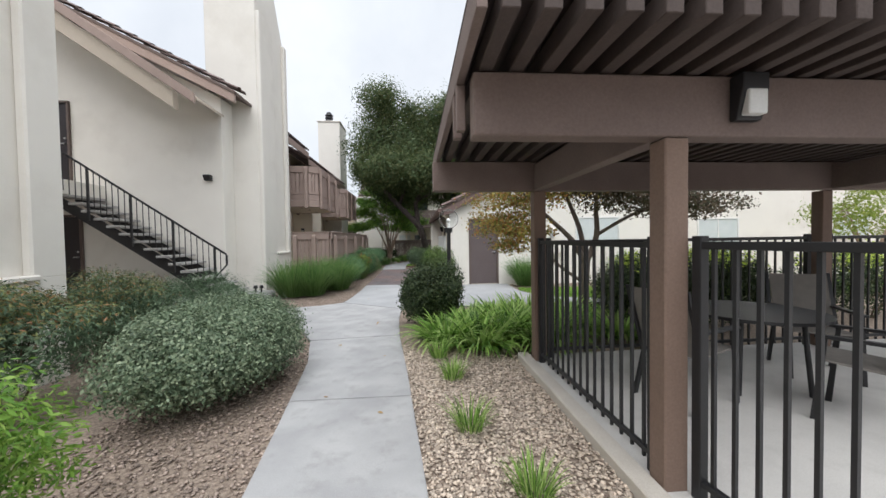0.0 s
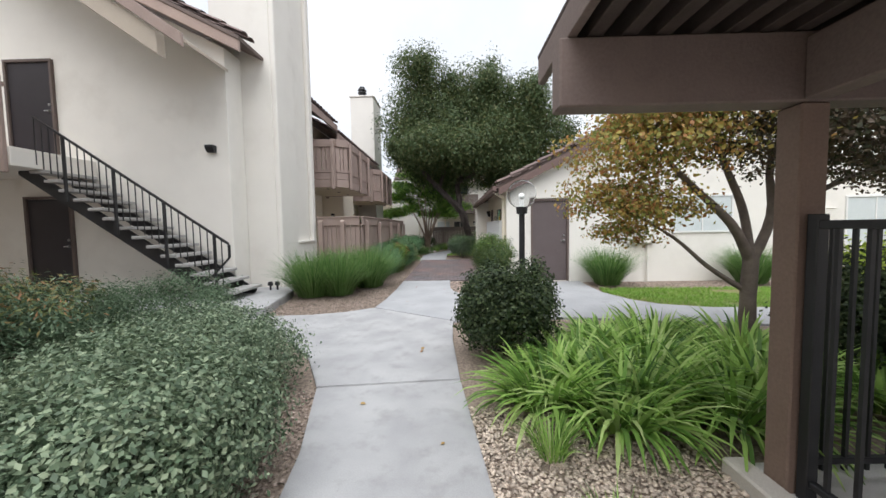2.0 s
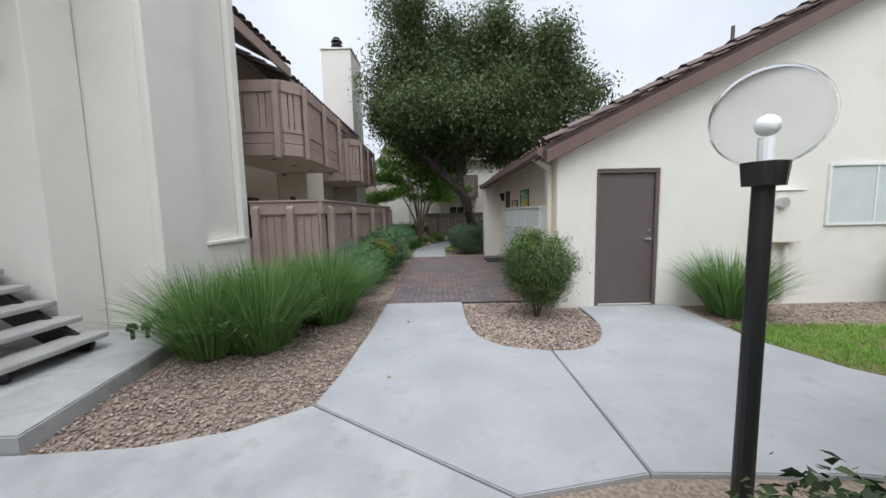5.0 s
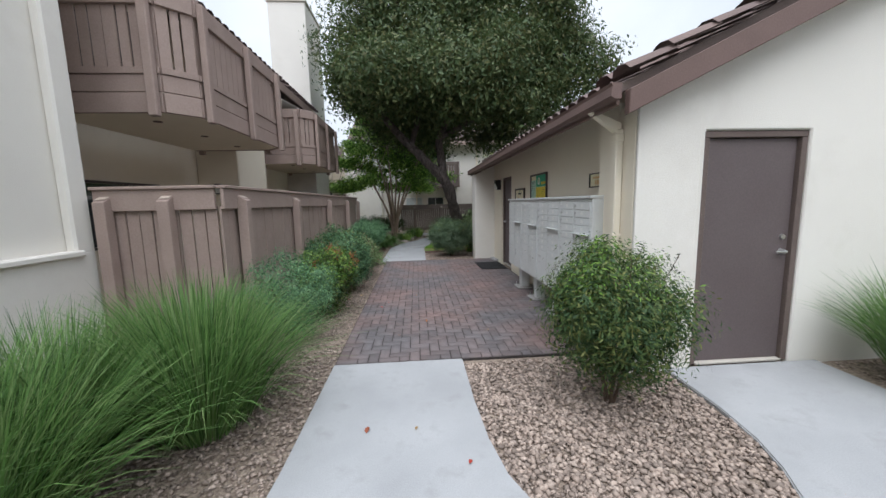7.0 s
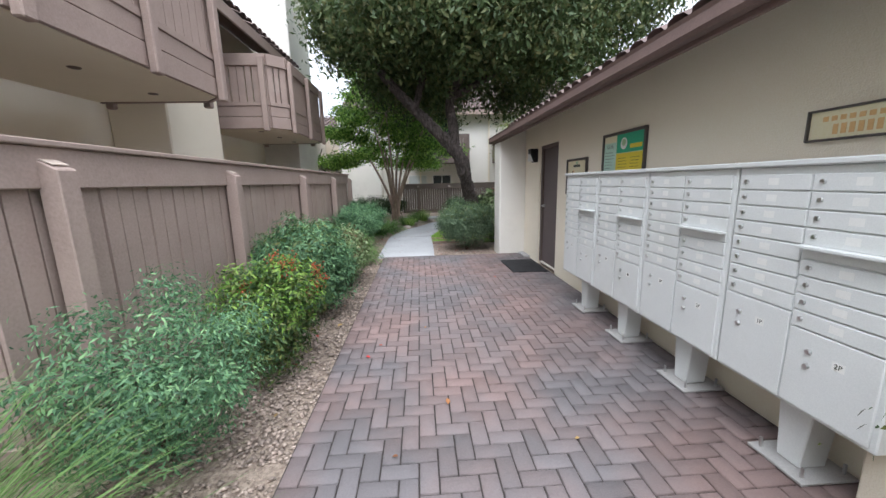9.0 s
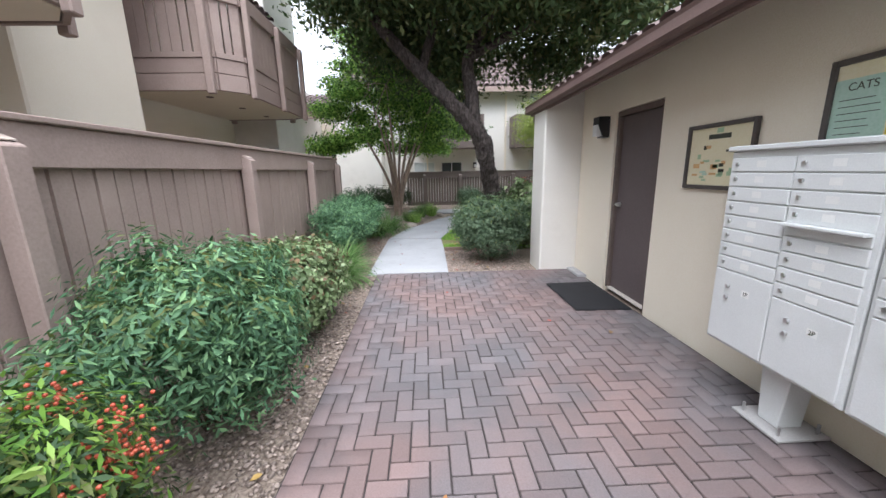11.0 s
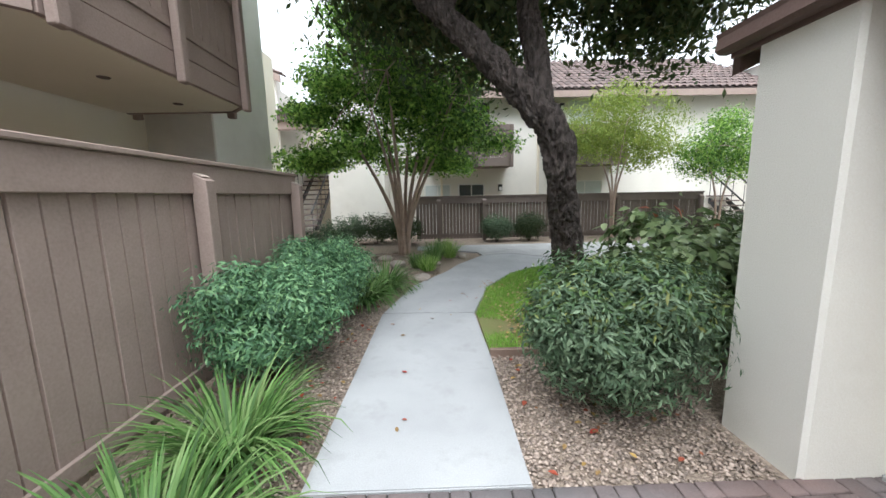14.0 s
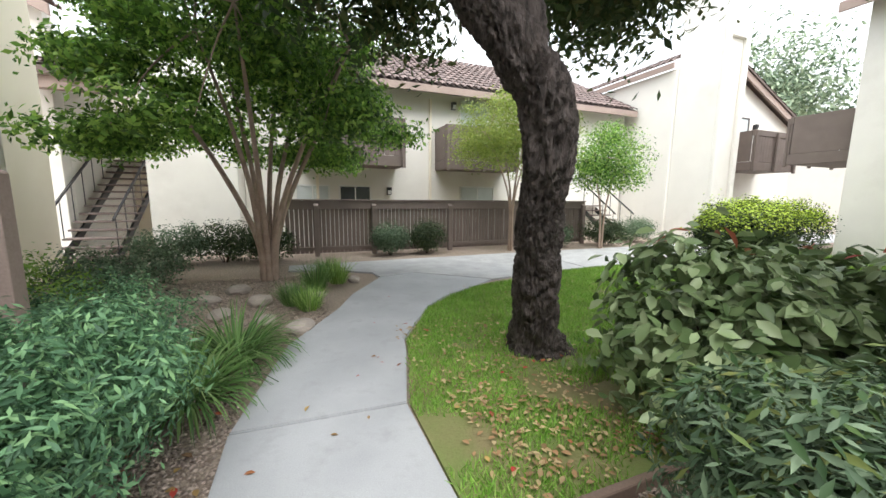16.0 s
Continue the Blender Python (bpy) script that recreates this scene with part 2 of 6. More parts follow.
leaf_nandina = leaf_mat("leaf_nandina", [(0.028, 0.06, 0.022), (0.05, 0.1, 0.034), (0.10, 0.16, 0.045), (0.19, 0.2, 0.06)])
leaf_bright = leaf_mat("leaf_bright", [(0.1, 0.22, 0.035), (0.17, 0.32, 0.05), (0.24, 0.4, 0.07), (0.3, 0.42, 0.1)], through_light=0.35)
leaf_teal = leaf_mat("leaf_teal", [(0.05, 0.11, 0.06), (0.09, 0.19, 0.095), (0.15, 0.29, 0.145), (0.25, 0.42, 0.19)])
leaf_bronze = leaf_mat("leaf_bronze", [(0.114, 0.145, 0.049), (0.179, 0.211, 0.073), (0.259, 0.211, 0.082), (0.324, 0.162, 0.082)])
leaf_hedge = leaf_mat("leaf_hedge_tip", [(0.33, 0.48, 0.045), (0.48, 0.63, 0.075), (0.57, 0.69, 0.105)], through_light=0.35)
leaf_dry = leaf_mat("leaf_dry", [(0.16, 0.09, 0.05), (0.22, 0.14, 0.07), (0.12, 0.12, 0.05), (0.08, 0.1, 0.045)])
leaf_tree = leaf_mat("leaf_tree", [(0.05, 0.085, 0.032), (0.068, 0.108, 0.04), (0.09, 0.132, 0.05), (0.12, 0.15, 0.055), (0.15, 0.15, 0.06)], through_light=0.3)
leaf_myrtle = leaf_mat("leaf_myrtle", [(0.055, 0.115, 0.024), (0.11, 0.22, 0.042), (0.22, 0.41, 0.072), (0.42, 0.6, 0.125)], through_light=0.4)
leaf_yellowgreen = leaf_mat("leaf_yellow_green", [(0.18, 0.26, 0.05), (0.28, 0.36, 0.07), (0.34, 0.38, 0.09)], through_light=0.4)
leaf_maple = leaf_mat("leaf_maple", [(0.19, 0.23, 0.06), (0.29, 0.30, 0.08), (0.42, 0.34, 0.09), (0.48, 0.33, 0.09), (0.44, 0.20, 0.08), (0.17, 0.14, 0.06)], through_light=0.4)
leaf_maple_dark = leaf_mat("leaf_maple_dark", [(0.05, 0.056, 0.03), (0.085, 0.08, 0.042), (0.14, 0.10, 0.06), (0.075, 0.055, 0.044)], through_light=0.3)
blade_green = leaf_mat("blade_green", [(0.035, 0.08, 0.02), (0.111, 0.223, 0.059), (0.178, 0.312, 0.089), (0.238, 0.327, 0.133)], through_light=0.3)
blade_bright = leaf_mat("blade_bright", [(0.06, 0.135, 0.025), (0.19, 0.35, 0.065), (0.371, 0.557, 0.135), (0.506, 0.624, 0.254)], through_light=0.35)
blade_lawn = leaf_mat("blade_lawn", [(0.118, 0.252, 0.034), (0.202, 0.403, 0.05), (0.286, 0.504, 0.084), (0.336, 0.403, 0.118)], through_light=0.3)
straw_leaf = leaf_mat("straw_leaf", [(0.38, 0.28, 0.13), (0.52, 0.40, 0.22), (0.24, 0.15, 0.07), (0.42, 0.24, 0.12)], through_light=0.1)
fallen_leaf = leaf_mat("fallen_leaf", [(0.3, 0.16, 0.06), (0.4, 0.03, 0.03), (0.22, 0.13, 0.06), (0.45, 0.3, 0.1), (0.15, 0.09, 0.05)], through_light=0.1)
leaf_laurel = leaf_mat("leaf_laurel", [(0.085, 0.135, 0.05), (0.16, 0.23, 0.095), (0.25, 0.33, 0.155), (0.36, 0.43, 0.24)], rough=0.4)
berry = mat("berry", (0.45, 0.10, 0.05), (0.35, 0.06, 0.03), 0.4, 20, 60, 0.05)
red_tip = leaf_mat("leaf_red_tip", [(0.35, 0.06, 0.05), (0.42, 0.12, 0.08), (0.3, 0.14, 0.07)], through_light=0.3)

# ---- building helpers ----


def part(name, bm, material, parent=None, label=""):
    """One bmesh as one mesh object, under its thing or part."""
    me = bpy.data.meshes.new(name)
    bm.to_mesh(me)
    bm.free()
    me.materials.append(material)
    ob = new(name, me)
    if parent is not None:
        ob.parent = parent
    if label:
        ob["label"] = label
    return ob


def raw(name, verts, faces, material, parent=None, smooth=False, label=""):
    """A mesh from computed arrays."""
    me = bpy.data.meshes.new(name)
    verts, faces = np.asarray(verts, np.float32), np.asarray(faces, np.int32)
    k = faces.shape[1]
    me.vertices.add(len(verts))
    me.vertices.foreach_set("co", verts.ravel())
    me.loops.add(faces.size)
    me.loops.foreach_set("vertex_index", faces.ravel())
    me.polygons.add(len(faces))
    me.polygons.foreach_set("loop_start", np.arange(0, faces.size, k, dtype=np.int32))
    if smooth:
        me.polygons.foreach_set("use_smooth", np.ones(len(faces), bool))
    me.update(calc_edges=True)
    me.materials.append(material)
    ob = new(name, me)
    if parent is not None:
        ob.parent = parent
    if label:
        ob["label"] = label
    return ob


def empty(name, at=(0, 0, 0), rz=0.0):
    ob = new(name)
    ob.empty_display_size = 0.1
    ob.matrix_basis = pose(*at, 0, 0, rz)
    return ob


def box(lo, hi, bevel=0.0, bm=None):
    """A box from corner to corner, its edges bevelled."""
    b = bmesh.new()
    bmesh.ops.create_cube(b, size=1.0)
    for v in b.verts:
        v.co = Vector([(l + h) / 2 + c * (h - l) for c, l, h in zip(v.co, lo, hi)])
    if bevel:
        bmesh.ops.bevel(b, geom=b.edges[:], offset=bevel, segments=1, affect="EDGES")
    if bm is None:
        return b
    tmp = bpy.data.meshes.new("tmp")
    b.to_mesh(tmp)
    b.free()
    bm.from_mesh(tmp)
    bpy.data.meshes.remove(tmp)
    return bm


def boxes(*pairs, bevel=0.0):
    bm = bmesh.new()
    for lo, hi in pairs:
        box(lo, hi, bevel, bm)
    return bm


def prism(points, z0, z1, bevel=0.0):
    """A polygon in plan pulled up from z0 to z1."""
    bm = bmesh.new()
    low = [bm.verts.new((x, y, z0)) for x, y in points]
    f = bm.faces.new(low)
    r = bmesh.ops.extrude_face_region(bm, geom=[f])
    for v in r["geom"]:
        if isinstance(v, bmesh.types.BMVert):
            v.co.z = z1
    bmesh.ops.recalc_face_normals(bm, faces=bm.faces)
    if bevel:
        top = [e for e in bm.edges if all(abs(v.co.z - z1) < 1e-5 for v in e.verts)]
        bmesh.ops.bevel(bm, geom=top, offset=bevel, segments=2, affect="EDGES")
    return bm


def section(points, axis, a, b, bevel=0.0):
    """A polygon in a vertical plane pulled along axis 'x' or 'y' from a to b; points are (other horizontal, z)."""
    bm = bmesh.new()
    at = (lambda h, z, d: (d, h, z)) if axis == "x" else (lambda h, z, d: (h, d, z))
    low = [bm.verts.new(at(h, z, a)) for h, z in points]
    f = bm.faces.new(low)
    r = bmesh.ops.extrude_face_region(bm, geom=[f])
    for v in r["geom"]:
        if isinstance(v, bmesh.types.BMVert):
            if axis == "x":
                v.co.x = b
            else:
                v.co.y = b
    bmesh.ops.recalc_face_normals(bm, faces=bm.faces)
    if bevel:
        bmesh.ops.bevel(bm, geom=bm.edges[:], offset=bevel, segments=1, affect="EDGES")
    return bm


def cyl(p, q, r0, r1=None, n=10, bm=None):
    """A tapered rod between two points."""
    r1 = r0 if r1 is None else r1
    p, q = Vector(p), Vector(q)
    b = bm or bmesh.new()
    m = Matrix.Translation((p + q) / 2) @ (q - p).to_track_quat("Z", "Y").to_matrix().to_4x4()
    bmesh.ops.create_cone(b, cap_ends=True, segments=n, radius1=r0, radius2=r1, depth=(q - p).length, matrix=m)
    return b


def ball(c, r, bm=None, sub=2, sq=(1, 1, 1)):
    b = bm or bmesh.new()
    bmesh.ops.create_icosphere(b, subdivisions=sub, radius=r, matrix=Matrix.Translation(c) @ Matrix.Diagonal((*sq, 1)))
    return b


def tube(name, pts, radii, material, parent=None, sides=8, rough=0.0, seed=0):
    """A limb along points, with a radius for each, its skin knobbly by rough."""
    P = [Vector(p) for p in pts]
    fine_p, fine_r = [], []
    for i in range(len(P) - 1):
        p0, p1, p2, p3 = P[max(0, i - 1)], P[i], P[i + 1], P[min(len(P) - 1, i + 2)]
        steps = max(2, int((p2 - p1).length / (0.02 if rough > 0.2 else 0.12))) if rough else 4
        for s in range(steps):
            t = s / steps
            fine_p.append(0.5 * ((2 * p1) + (p2 - p0) * t + (2 * p0 - 5 * p1 + 4 * p2 - p3) * t * t + (3 * p1 - p0 - 3 * p2 + p3) * t ** 3))
            fine_r.append(radii[i] * (1 - t) + radii[i + 1] * t)
    fine_p.append(P[-1]), fine_r.append(radii[-1])
    verts, faces = [], []
    for i, (p, r) in enumerate(zip(fine_p, fine_r)):
        d = (fine_p[min(i + 1, len(fine_p) - 1)] - fine_p[max(0, i - 1)]).normalized()
        u = d.orthogonal().normalized() if i == 0 else (u - d * u.dot(d)).normalized()
        w = d.cross(u)
        for k in range(sides):
            a = 2 * math.pi * k / sides
            v = p + (u * math.cos(a) + w * math.sin(a)) * r
            if rough:
                v = v + (v - p) * rough * (noise.noise(Vector((v.x * 12 + seed, v.y * 12, v.z * 1.6))) * 0.6 - 1.1 * abs(noise.noise(Vector((v.x * 34, v.y * 34 + seed, v.z * 10)))))
            verts.append(v[:])
        if i:
            o = (i - 1) * sides
            faces += [(o + k, o + (k + 1) % sides, o + sides + (k + 1) % sides, o + sides + k) for k in range(sides)]
    return raw(name, verts, faces, material, parent, smooth=True)


# ---- plants ----


def leaves(name, centres, out, size, material, parent, aspect=0.5, droop=0.0, fold=0.25, jitter=0.7, rng=None, big=False, along=None):
    """Folded leaf blades at the centres, facing out, sizes jittered."""
    rng = rng or np.random.default_rng(1)
    n = len(centres)
    nrm = out + rng.normal(0, jitter, (n, 3))
    nrm /= np.linalg.norm(nrm, axis=1, keepdims=True) + 1e-9
    d = rng.normal(0, 1, (n, 3)) if along is None else along + rng.normal(0, 0.25, (n, 3))
    d[:, 2] -= droop
    d -= nrm * (d * nrm).sum(1, keepdims=True)
    d /= np.linalg.norm(d, axis=1, keepdims=True) + 1e-9
    w = np.cross(nrm, d)
    s = (size * rng.uniform(0.6, 1.3, n))[:, None]
    a = s * aspect * 0.5
    up = nrm * a * fold
    if big:
        v = np.stack([centres - d * s * .5, centres - d * s * .2 + w * a * .85 + up, centres + d * s * .15 + w * a + up, centres + d * s * .5 - nrm * s * .1,
                      centres + d * s * .15 - w * a + up, centres - d * s * .2 - w * a * .85 + up, centres + d * s * .0 - nrm * a * .1], 1).reshape(-1, 3)
        i = np.arange(n)[:, None] * 7
        f = np.concatenate([i + np.array([[0, 1, 6]]), i + np.array([[1, 2, 6]]), i + np.array([[2, 3, 6]]), i + np.array([[3, 4, 6]]), i + np.array([[4, 5, 6]]), i + np.array([[5, 0, 6]])], 0)
        return raw(name, v, f, material, parent, smooth=False)
    v = np.stack([centres - d * s * .5, centres + w * a + up, centres + d * s * .5, centres - w * a + up], 1).reshape(-1, 3)
    i = np.arange(n)[:, None] * 4
    f = np.concatenate([i + np.array([[0, 1, 2]]), i + np.array([[0, 2, 3]])], 0)
    return raw(name, v, f, material, parent)


def cluster_points(rng, shapes, n, clump=0.12, shell=0.35, flat=1.0):
    """Points on the outer part of ellipsoid lumps ((cx, cy, cz), (rx, ry, rz)), gathered into clumps, with outward directions."""
    wts = np.array([(r[0] * r[1] + r[1] * r[2] + r[0] * r[2]) for c, r in shapes])
    wts = wts / wts.sum()
    C, O, S = [], [], []
    for (c, r), w in zip(shapes, wts):
        k = max(8, int(n * w))
        m = max(6, k // 22)
        d = rng.normal(0, 1, (m, 3))
        d /= np.linalg.norm(d, axis=1, keepdims=True)
        rad = 1 - shell * rng.random((m, 1)) ** 1.6 + 0.035 * rng.normal(0, 1, (m, 1))
        cc = np.array(c) + d * rad * np.array(r)
        pick = rng.integers(0, m, k)
        off = rng.normal(0, clump, (k, 3)) * np.array([1, 1, flat])
        C.append(cc[pick] + off)
        S.append(off / (clump * 1.2) + d[pick] * 0.3)
        o = d[pick] + off / (clump * 3)
        o[:, 2] += 0.35
        O.append(o)
    return np.concatenate(C), np.concatenate(O), np.concatenate(S)


def shrub(name, at, rx, ry, h, material, n=7000, size=0.045, aspect=0.55, clump=0.07, lumps=5, seed=1, label="", category="shrub", group="", stems=5, low=0.05, big=False, fold=0.25, jitter=0.7, droop=0.0, boxy=0.0, accent=None, accent_n=0, spread=5.0, berries=0):
    """A shrub of one or more overlapping lumps of foliage on several stems."""
    rng = np.random.default_rng(seed)
    top = empty(name, at)
    tagged(top, label, category, group)
    shapes = [((0, 0, low + (h - low) * 0.5), (rx, ry, (h - low) * 0.5))]
    for i in range(lumps):
        a = rng.uniform(0, 6.28)
        q = rng.uniform(0.35, 0.62)
        s = rng.uniform(0.42, 0.6)
        shapes.append(((rx * q * math.cos(a), ry * q * math.sin(a), low + (h - low) * rng.uniform(0.35, 0.68)), (rx * s, ry * s, (h - low) * s * 0.75)))
    if name == "nandina":
        # uneven sprays that stand out of the crown
        for i in range(11):
            a, up = rng.uniform(0, 6.28), rng.uniform(0.15, 0.95)
            q = math.sqrt(1 - up * up) * 0.97
            s = rng.uniform(0.2, 0.32)
            shapes.append(((rx * q * math.cos(a), ry * q * math.sin(a), low + (h - low) * (0.5 + 0.5 * up)), (rx * s, ry * s, (h - low) * s * rng.uniform(0.45, 0.75))))
    feathery = name == "nandina"
    C, O, S = cluster_points(rng, shapes, n, clump * (1.15 if feathery else 1.0), 0.4, 0.6 if feathery else 1.0)
    keep = C[:, 2] > low * 0.6
    C, O, S = C[keep], O[keep], S[keep]
    if feathery:
        aspect, droop, jitter = 0.27, 0.25, 0.45
    if boxy:
        C[:, 0] = np.sign(C[:, 0]) * rx * (np.abs(C[:, 0]) / rx) ** (1 - boxy)
        C[:, 1] = np.sign(C[:, 1]) * ry * (np.abs(C[:, 1]) / ry) ** (1 - boxy)
    leaves("foliage", C, O, size, material, top, aspect, droop, fold, jitter, rng, big, S if feathery else None)
    if accent is not None:
        up = np.argsort(C[:, 2] + rng.normal(0, h * 0.06, len(C)))[-int(accent_n * spread):]
        sel = rng.choice(up, accent_n, replace=False)
        tagged(leaves("new_growth", C[sel] + np.array([0, 0, size * 0.5]), O[sel], size * 1.05, accent, top, aspect, droop, fold, jitter, rng, big, S[sel] if feathery else None), kind="stuff")
    for i in range(berries):
        c = C[rng.choice(np.argsort(C[:, 2])[-len(C) // 3:])]
        bm = bmesh.new()
        for k in range(45):
            ball(c + rng.normal(0, 0.03, 3) * np.array([1, 1, 1.6]) + np.array([0, 0, 0.03]), 0.0075, bm, 1)
        tagged(part("berry_cluster", bm, berry, top, "orange-red berries"), kind="stuff")
    for i in range(stems):
        a, q = rng.uniform(0, 6.28), rng.uniform(0.2, 0.65)
        e = Vector((rx * q * math.cos(a), ry * q * math.sin(a), h * rng.uniform(0.5, 0.75)))
        tube("stem", [(e.x * 0.12, e.y * 0.12, -0.03), (e.x * 0.5, e.y * 0.5, h * 0.3), e], [0.014, 0.010, 0.005], twig, top, sides=5)
    return top


def blades(name, at, n, length, width, material, spread=0.5, lean=(0.25, 1.0), seed=1, label="", category="grass", group="", bend=0.7, base=0.15, kind=""):
    """A clump of arching strap leaves."""
    rng = np.random.default_rng(seed)
    top = empty(name, at)
    tagged(top, label, category, group, kind)
    a = rng.uniform(0, 2 * np.pi, n)
    r0 = base * np.sqrt(rng.random(n))
    L = length * rng.uniform(0.55, 1.1, n)
    ln = rng.uniform(lean[0], lean[1], n)
    dirx, diry = np.cos(a), np.sin(a)
    K = 5
    vs = []
    for k in range(K + 1):
        t = k / K
        ang = ln * (0.3 + bend * 1.5 * t ** 1.6)
        vs.append((t, ang))
    pos = np.stack([dirx * r0, diry * r0, np.full(n, -0.02)], 1)
    wv = np.stack([-diry, dirx, np.zeros(n)], 1)
    tw = rng.normal(0, 0.5, n)
    rows = []
    p = pos.copy()
    for k, (t, ang) in enumerate(vs):
        if k:
            step = (L / K)[:, None]
            p = p + step * np.stack([np.sin(ang) * dirx * (0.6 + spread), np.sin(ang) * diry * (0.6 + spread), np.cos(ang)], 1)
        wd = (width * (0.55 + 0.45 * min(1, 3 * t)) * (1 - t ** 3) + 0.0008)
        cross = wv * np.cos(tw)[:, None] + np.stack([dirx, diry, np.zeros(n)], 1) * np.sin(tw)[:, None]
        rows.append((p - cross * wd / 2, p + cross * wd / 2))
    V = np.stack([x for r in rows for x in r], 1)
    V[:, :, 2] = np.maximum(V[:, :, 2], 0.012)
    m = 2 * (K + 1)
    i = np.arange(n)[:, None] * m
    F = np.concatenate([i + np.array([[2 * k, 2 * k + 1, 2 * k + 3, 2 * k + 2]]) for k in range(K)], 0)
    raw("foliage", V.reshape(-1, 3), F, material, top)
    return top

# ---- ground ----
ground = raw("ground", [(-400, -400, -0.035), (400, -400, -0.035), (400, 400, -0.035), (-400, 400, -0.035)], [(0, 1, 2, 3)], gravel_ground)
tagged(ground, "tan and brown gravel ground with bare soil", "ground", kind="structure")

pavement = tagged(empty("pavement"), "pale grey broom-finished concrete footpath with scored joints", "pavement", kind="structure")
LEFT_EDGE = [(-0.50, -6), (-0.60, 1.0), (-0.67, 2.67), (-0.78, 3.55), (-0.98, 5.0), (-1.22, 5.93)]
RIGHT_EDGE = [(0.50, -6), (0.45, 1.0), (0.40, 2.6), (0.24, 4.5), (0.085, 6.08)]
G = 0.006


def slab(points, material=None):
    return part("slab", prism(points, -0.12, 0.0, 0.008), material or concrete, pavement)


slab(LEFT_EDGE[:4] + [(-0.83, 3.9), (0.29, 3.9)] + RIGHT_EDGE[:3][::-1])
slab([(-0.83, 3.9 + 2 * G), (-0.98, 5.0), (-1.22, 5.93), (0.085, 6.08), (0.24, 4.5), (0.29, 3.9 + 2 * G)])
slab([(-1.225, 5.95), (-1.6, 6.7), (-2.21, 7.4), (-3.2, 7.75), (-6.5, 7.9), (-6.5, 8.62), (-3.13, 8.64), (-2.35, 8.70), (-1.85, 8.86), (-1.40, 9.17), (0.03, 8.19), (0.02, 7.33), (0.083, 6.10)])
slab([(-1.39, 9.19), (-1.33, 9.75), (-1.28, 11.0), (-1.28, 12.37), (-0.02, 12.37), (-0.02, 11.6), (0.0, 11.15), (0.05, 10.82), (0.15, 10.57), (0.30, 10.39), (0.45, 10.30), (0.62, 10.24), (0.83, 10.19), (0.83, 8.35), (0.04, 8.205)], concrete_shaded)
slab([(0.845, 10.19), (1.05, 10.18), (1.22, 10.24), (1.37, 10.35), (1.50, 10.50), (1.61, 10.70), (1.70, 10.95), (1.76, 11.3), (1.79, 11.94), (3.28, 11.94), (3.2, 10.4), (3.42, 9.62), (3.72, 9.2), (4.4, 8.9), (8.0, 8.7), (8.0, 7.7), (4.2, 7.85), (2.0, 8.3), (0.845, 8.35)], concrete_shaded)
slab([(-1.41, 18.66), (-1.40, 19.85), (-1.385, 21.45), (-0.215, 21.40), (-0.20, 20.2), (-0.22, 18.66)], concrete_shaded)
slab([(-1.38, 21.47), (-1.25, 22.07), (-1.07, 22.86), (-0.47, 23.96), (-0.2, 24.64), (0.45, 25.7), (1.2, 25.9), (2.4, 24.85), (1.9, 24.5), (1.2, 24.1), (0.68, 23.6), (0.09, 22.6), (0.03, 22.3), (-0.213, 21.42)], concrete_shaded)
slab([(0.46, 25.72), (0.4, 26.2), (-0.2, 26.6), (-1.2, 26.9), (-1.2, 27.5), (5, 27.6), (5, 25.2), (4.21, 25.12), (2.42, 24.86), (1.21, 25.92)])
slab([(5.015, 25.22), (5.015, 27.6), (9, 27.55), (14, 27.7), (22, 28.6), (22, 26.6), (13, 25.6), (8.4, 25.3)])

# stair landing
landing = part("landing_slab", prism([(-3.13, 8.655), (-3.44, 10.5), (-3.62, 10.92), (-4.66, 10.92), (-4.66, 10.33), (-9.5, 10.33), (-9.5, 8.655)], -0.1, 0.12, 0.012), concrete)
tagged(landing, "raised grey concrete landing at the foot of the stairs", "landing", kind="structure")

# lawns
def lawn(points, label, n, seed):
    base = part("lawn", prism(points, -0.08, -0.01), grass_soil)
    tagged(base, label, "lawn", kind="structure")
    rng = np.random.default_rng(seed)
    xs, ys = [p[0] for p in points], [p[1] for p in points]
    P = np.stack([rng.uniform(min(xs), max(xs), n * 3), rng.uniform(min(ys), max(ys), n * 3)], 1)
    inside = np.zeros(len(P), bool)
    for (x0, y0), (x1, y1) in zip(points, points[1:] + points[:1]):
        hit = ((y0 > P[:, 1]) != (y1 > P[:, 1])) & (P[:, 0] < (x1 - x0) * (P[:, 1] - y0) / (y1 - y0 + 1e-12) + x0)
        inside ^= hit
    P = P[inside]
    worn = np.array([noise.noise(Vector((x * 1.6, y * 1.6, seed))) for x, y in P]) + np.clip((23.0 - P[:, 1]) * 0.13, -0.2, 0.35) * (P[:, 1] > 15)
    P = P[worn < 0.28 + 0.2 * rng.random(len(P))][:n]
    k = len(P)
    a = rng.uniform(0, 6.28, k)
    L = rng.uniform(0.025, 0.065, k)
    w = 0.005
    ln = rng.normal(0, 0.5, (k, 2)) * L[:, None]
    z = np.full(k, -0.012)
    v = np.stack([np.stack([P[:, 0] - w * np.cos(a), P[:, 1] - w * np.sin(a), z], 1), np.stack([P[:, 0] + w * np.cos(a), P[:, 1] + w * np.sin(a), z], 1),
                  np.stack([P[:, 0] + ln[:, 0], P[:, 1] + ln[:, 1], z + L], 1)], 1).reshape(-1, 3)
    i = np.arange(k)[:, None] * 3
    g = raw("lawn_grass", v, i + np.array([[0, 1, 2]]), blade_lawn)
    tagged(g, label, "grass", kind="stuff")
    return base


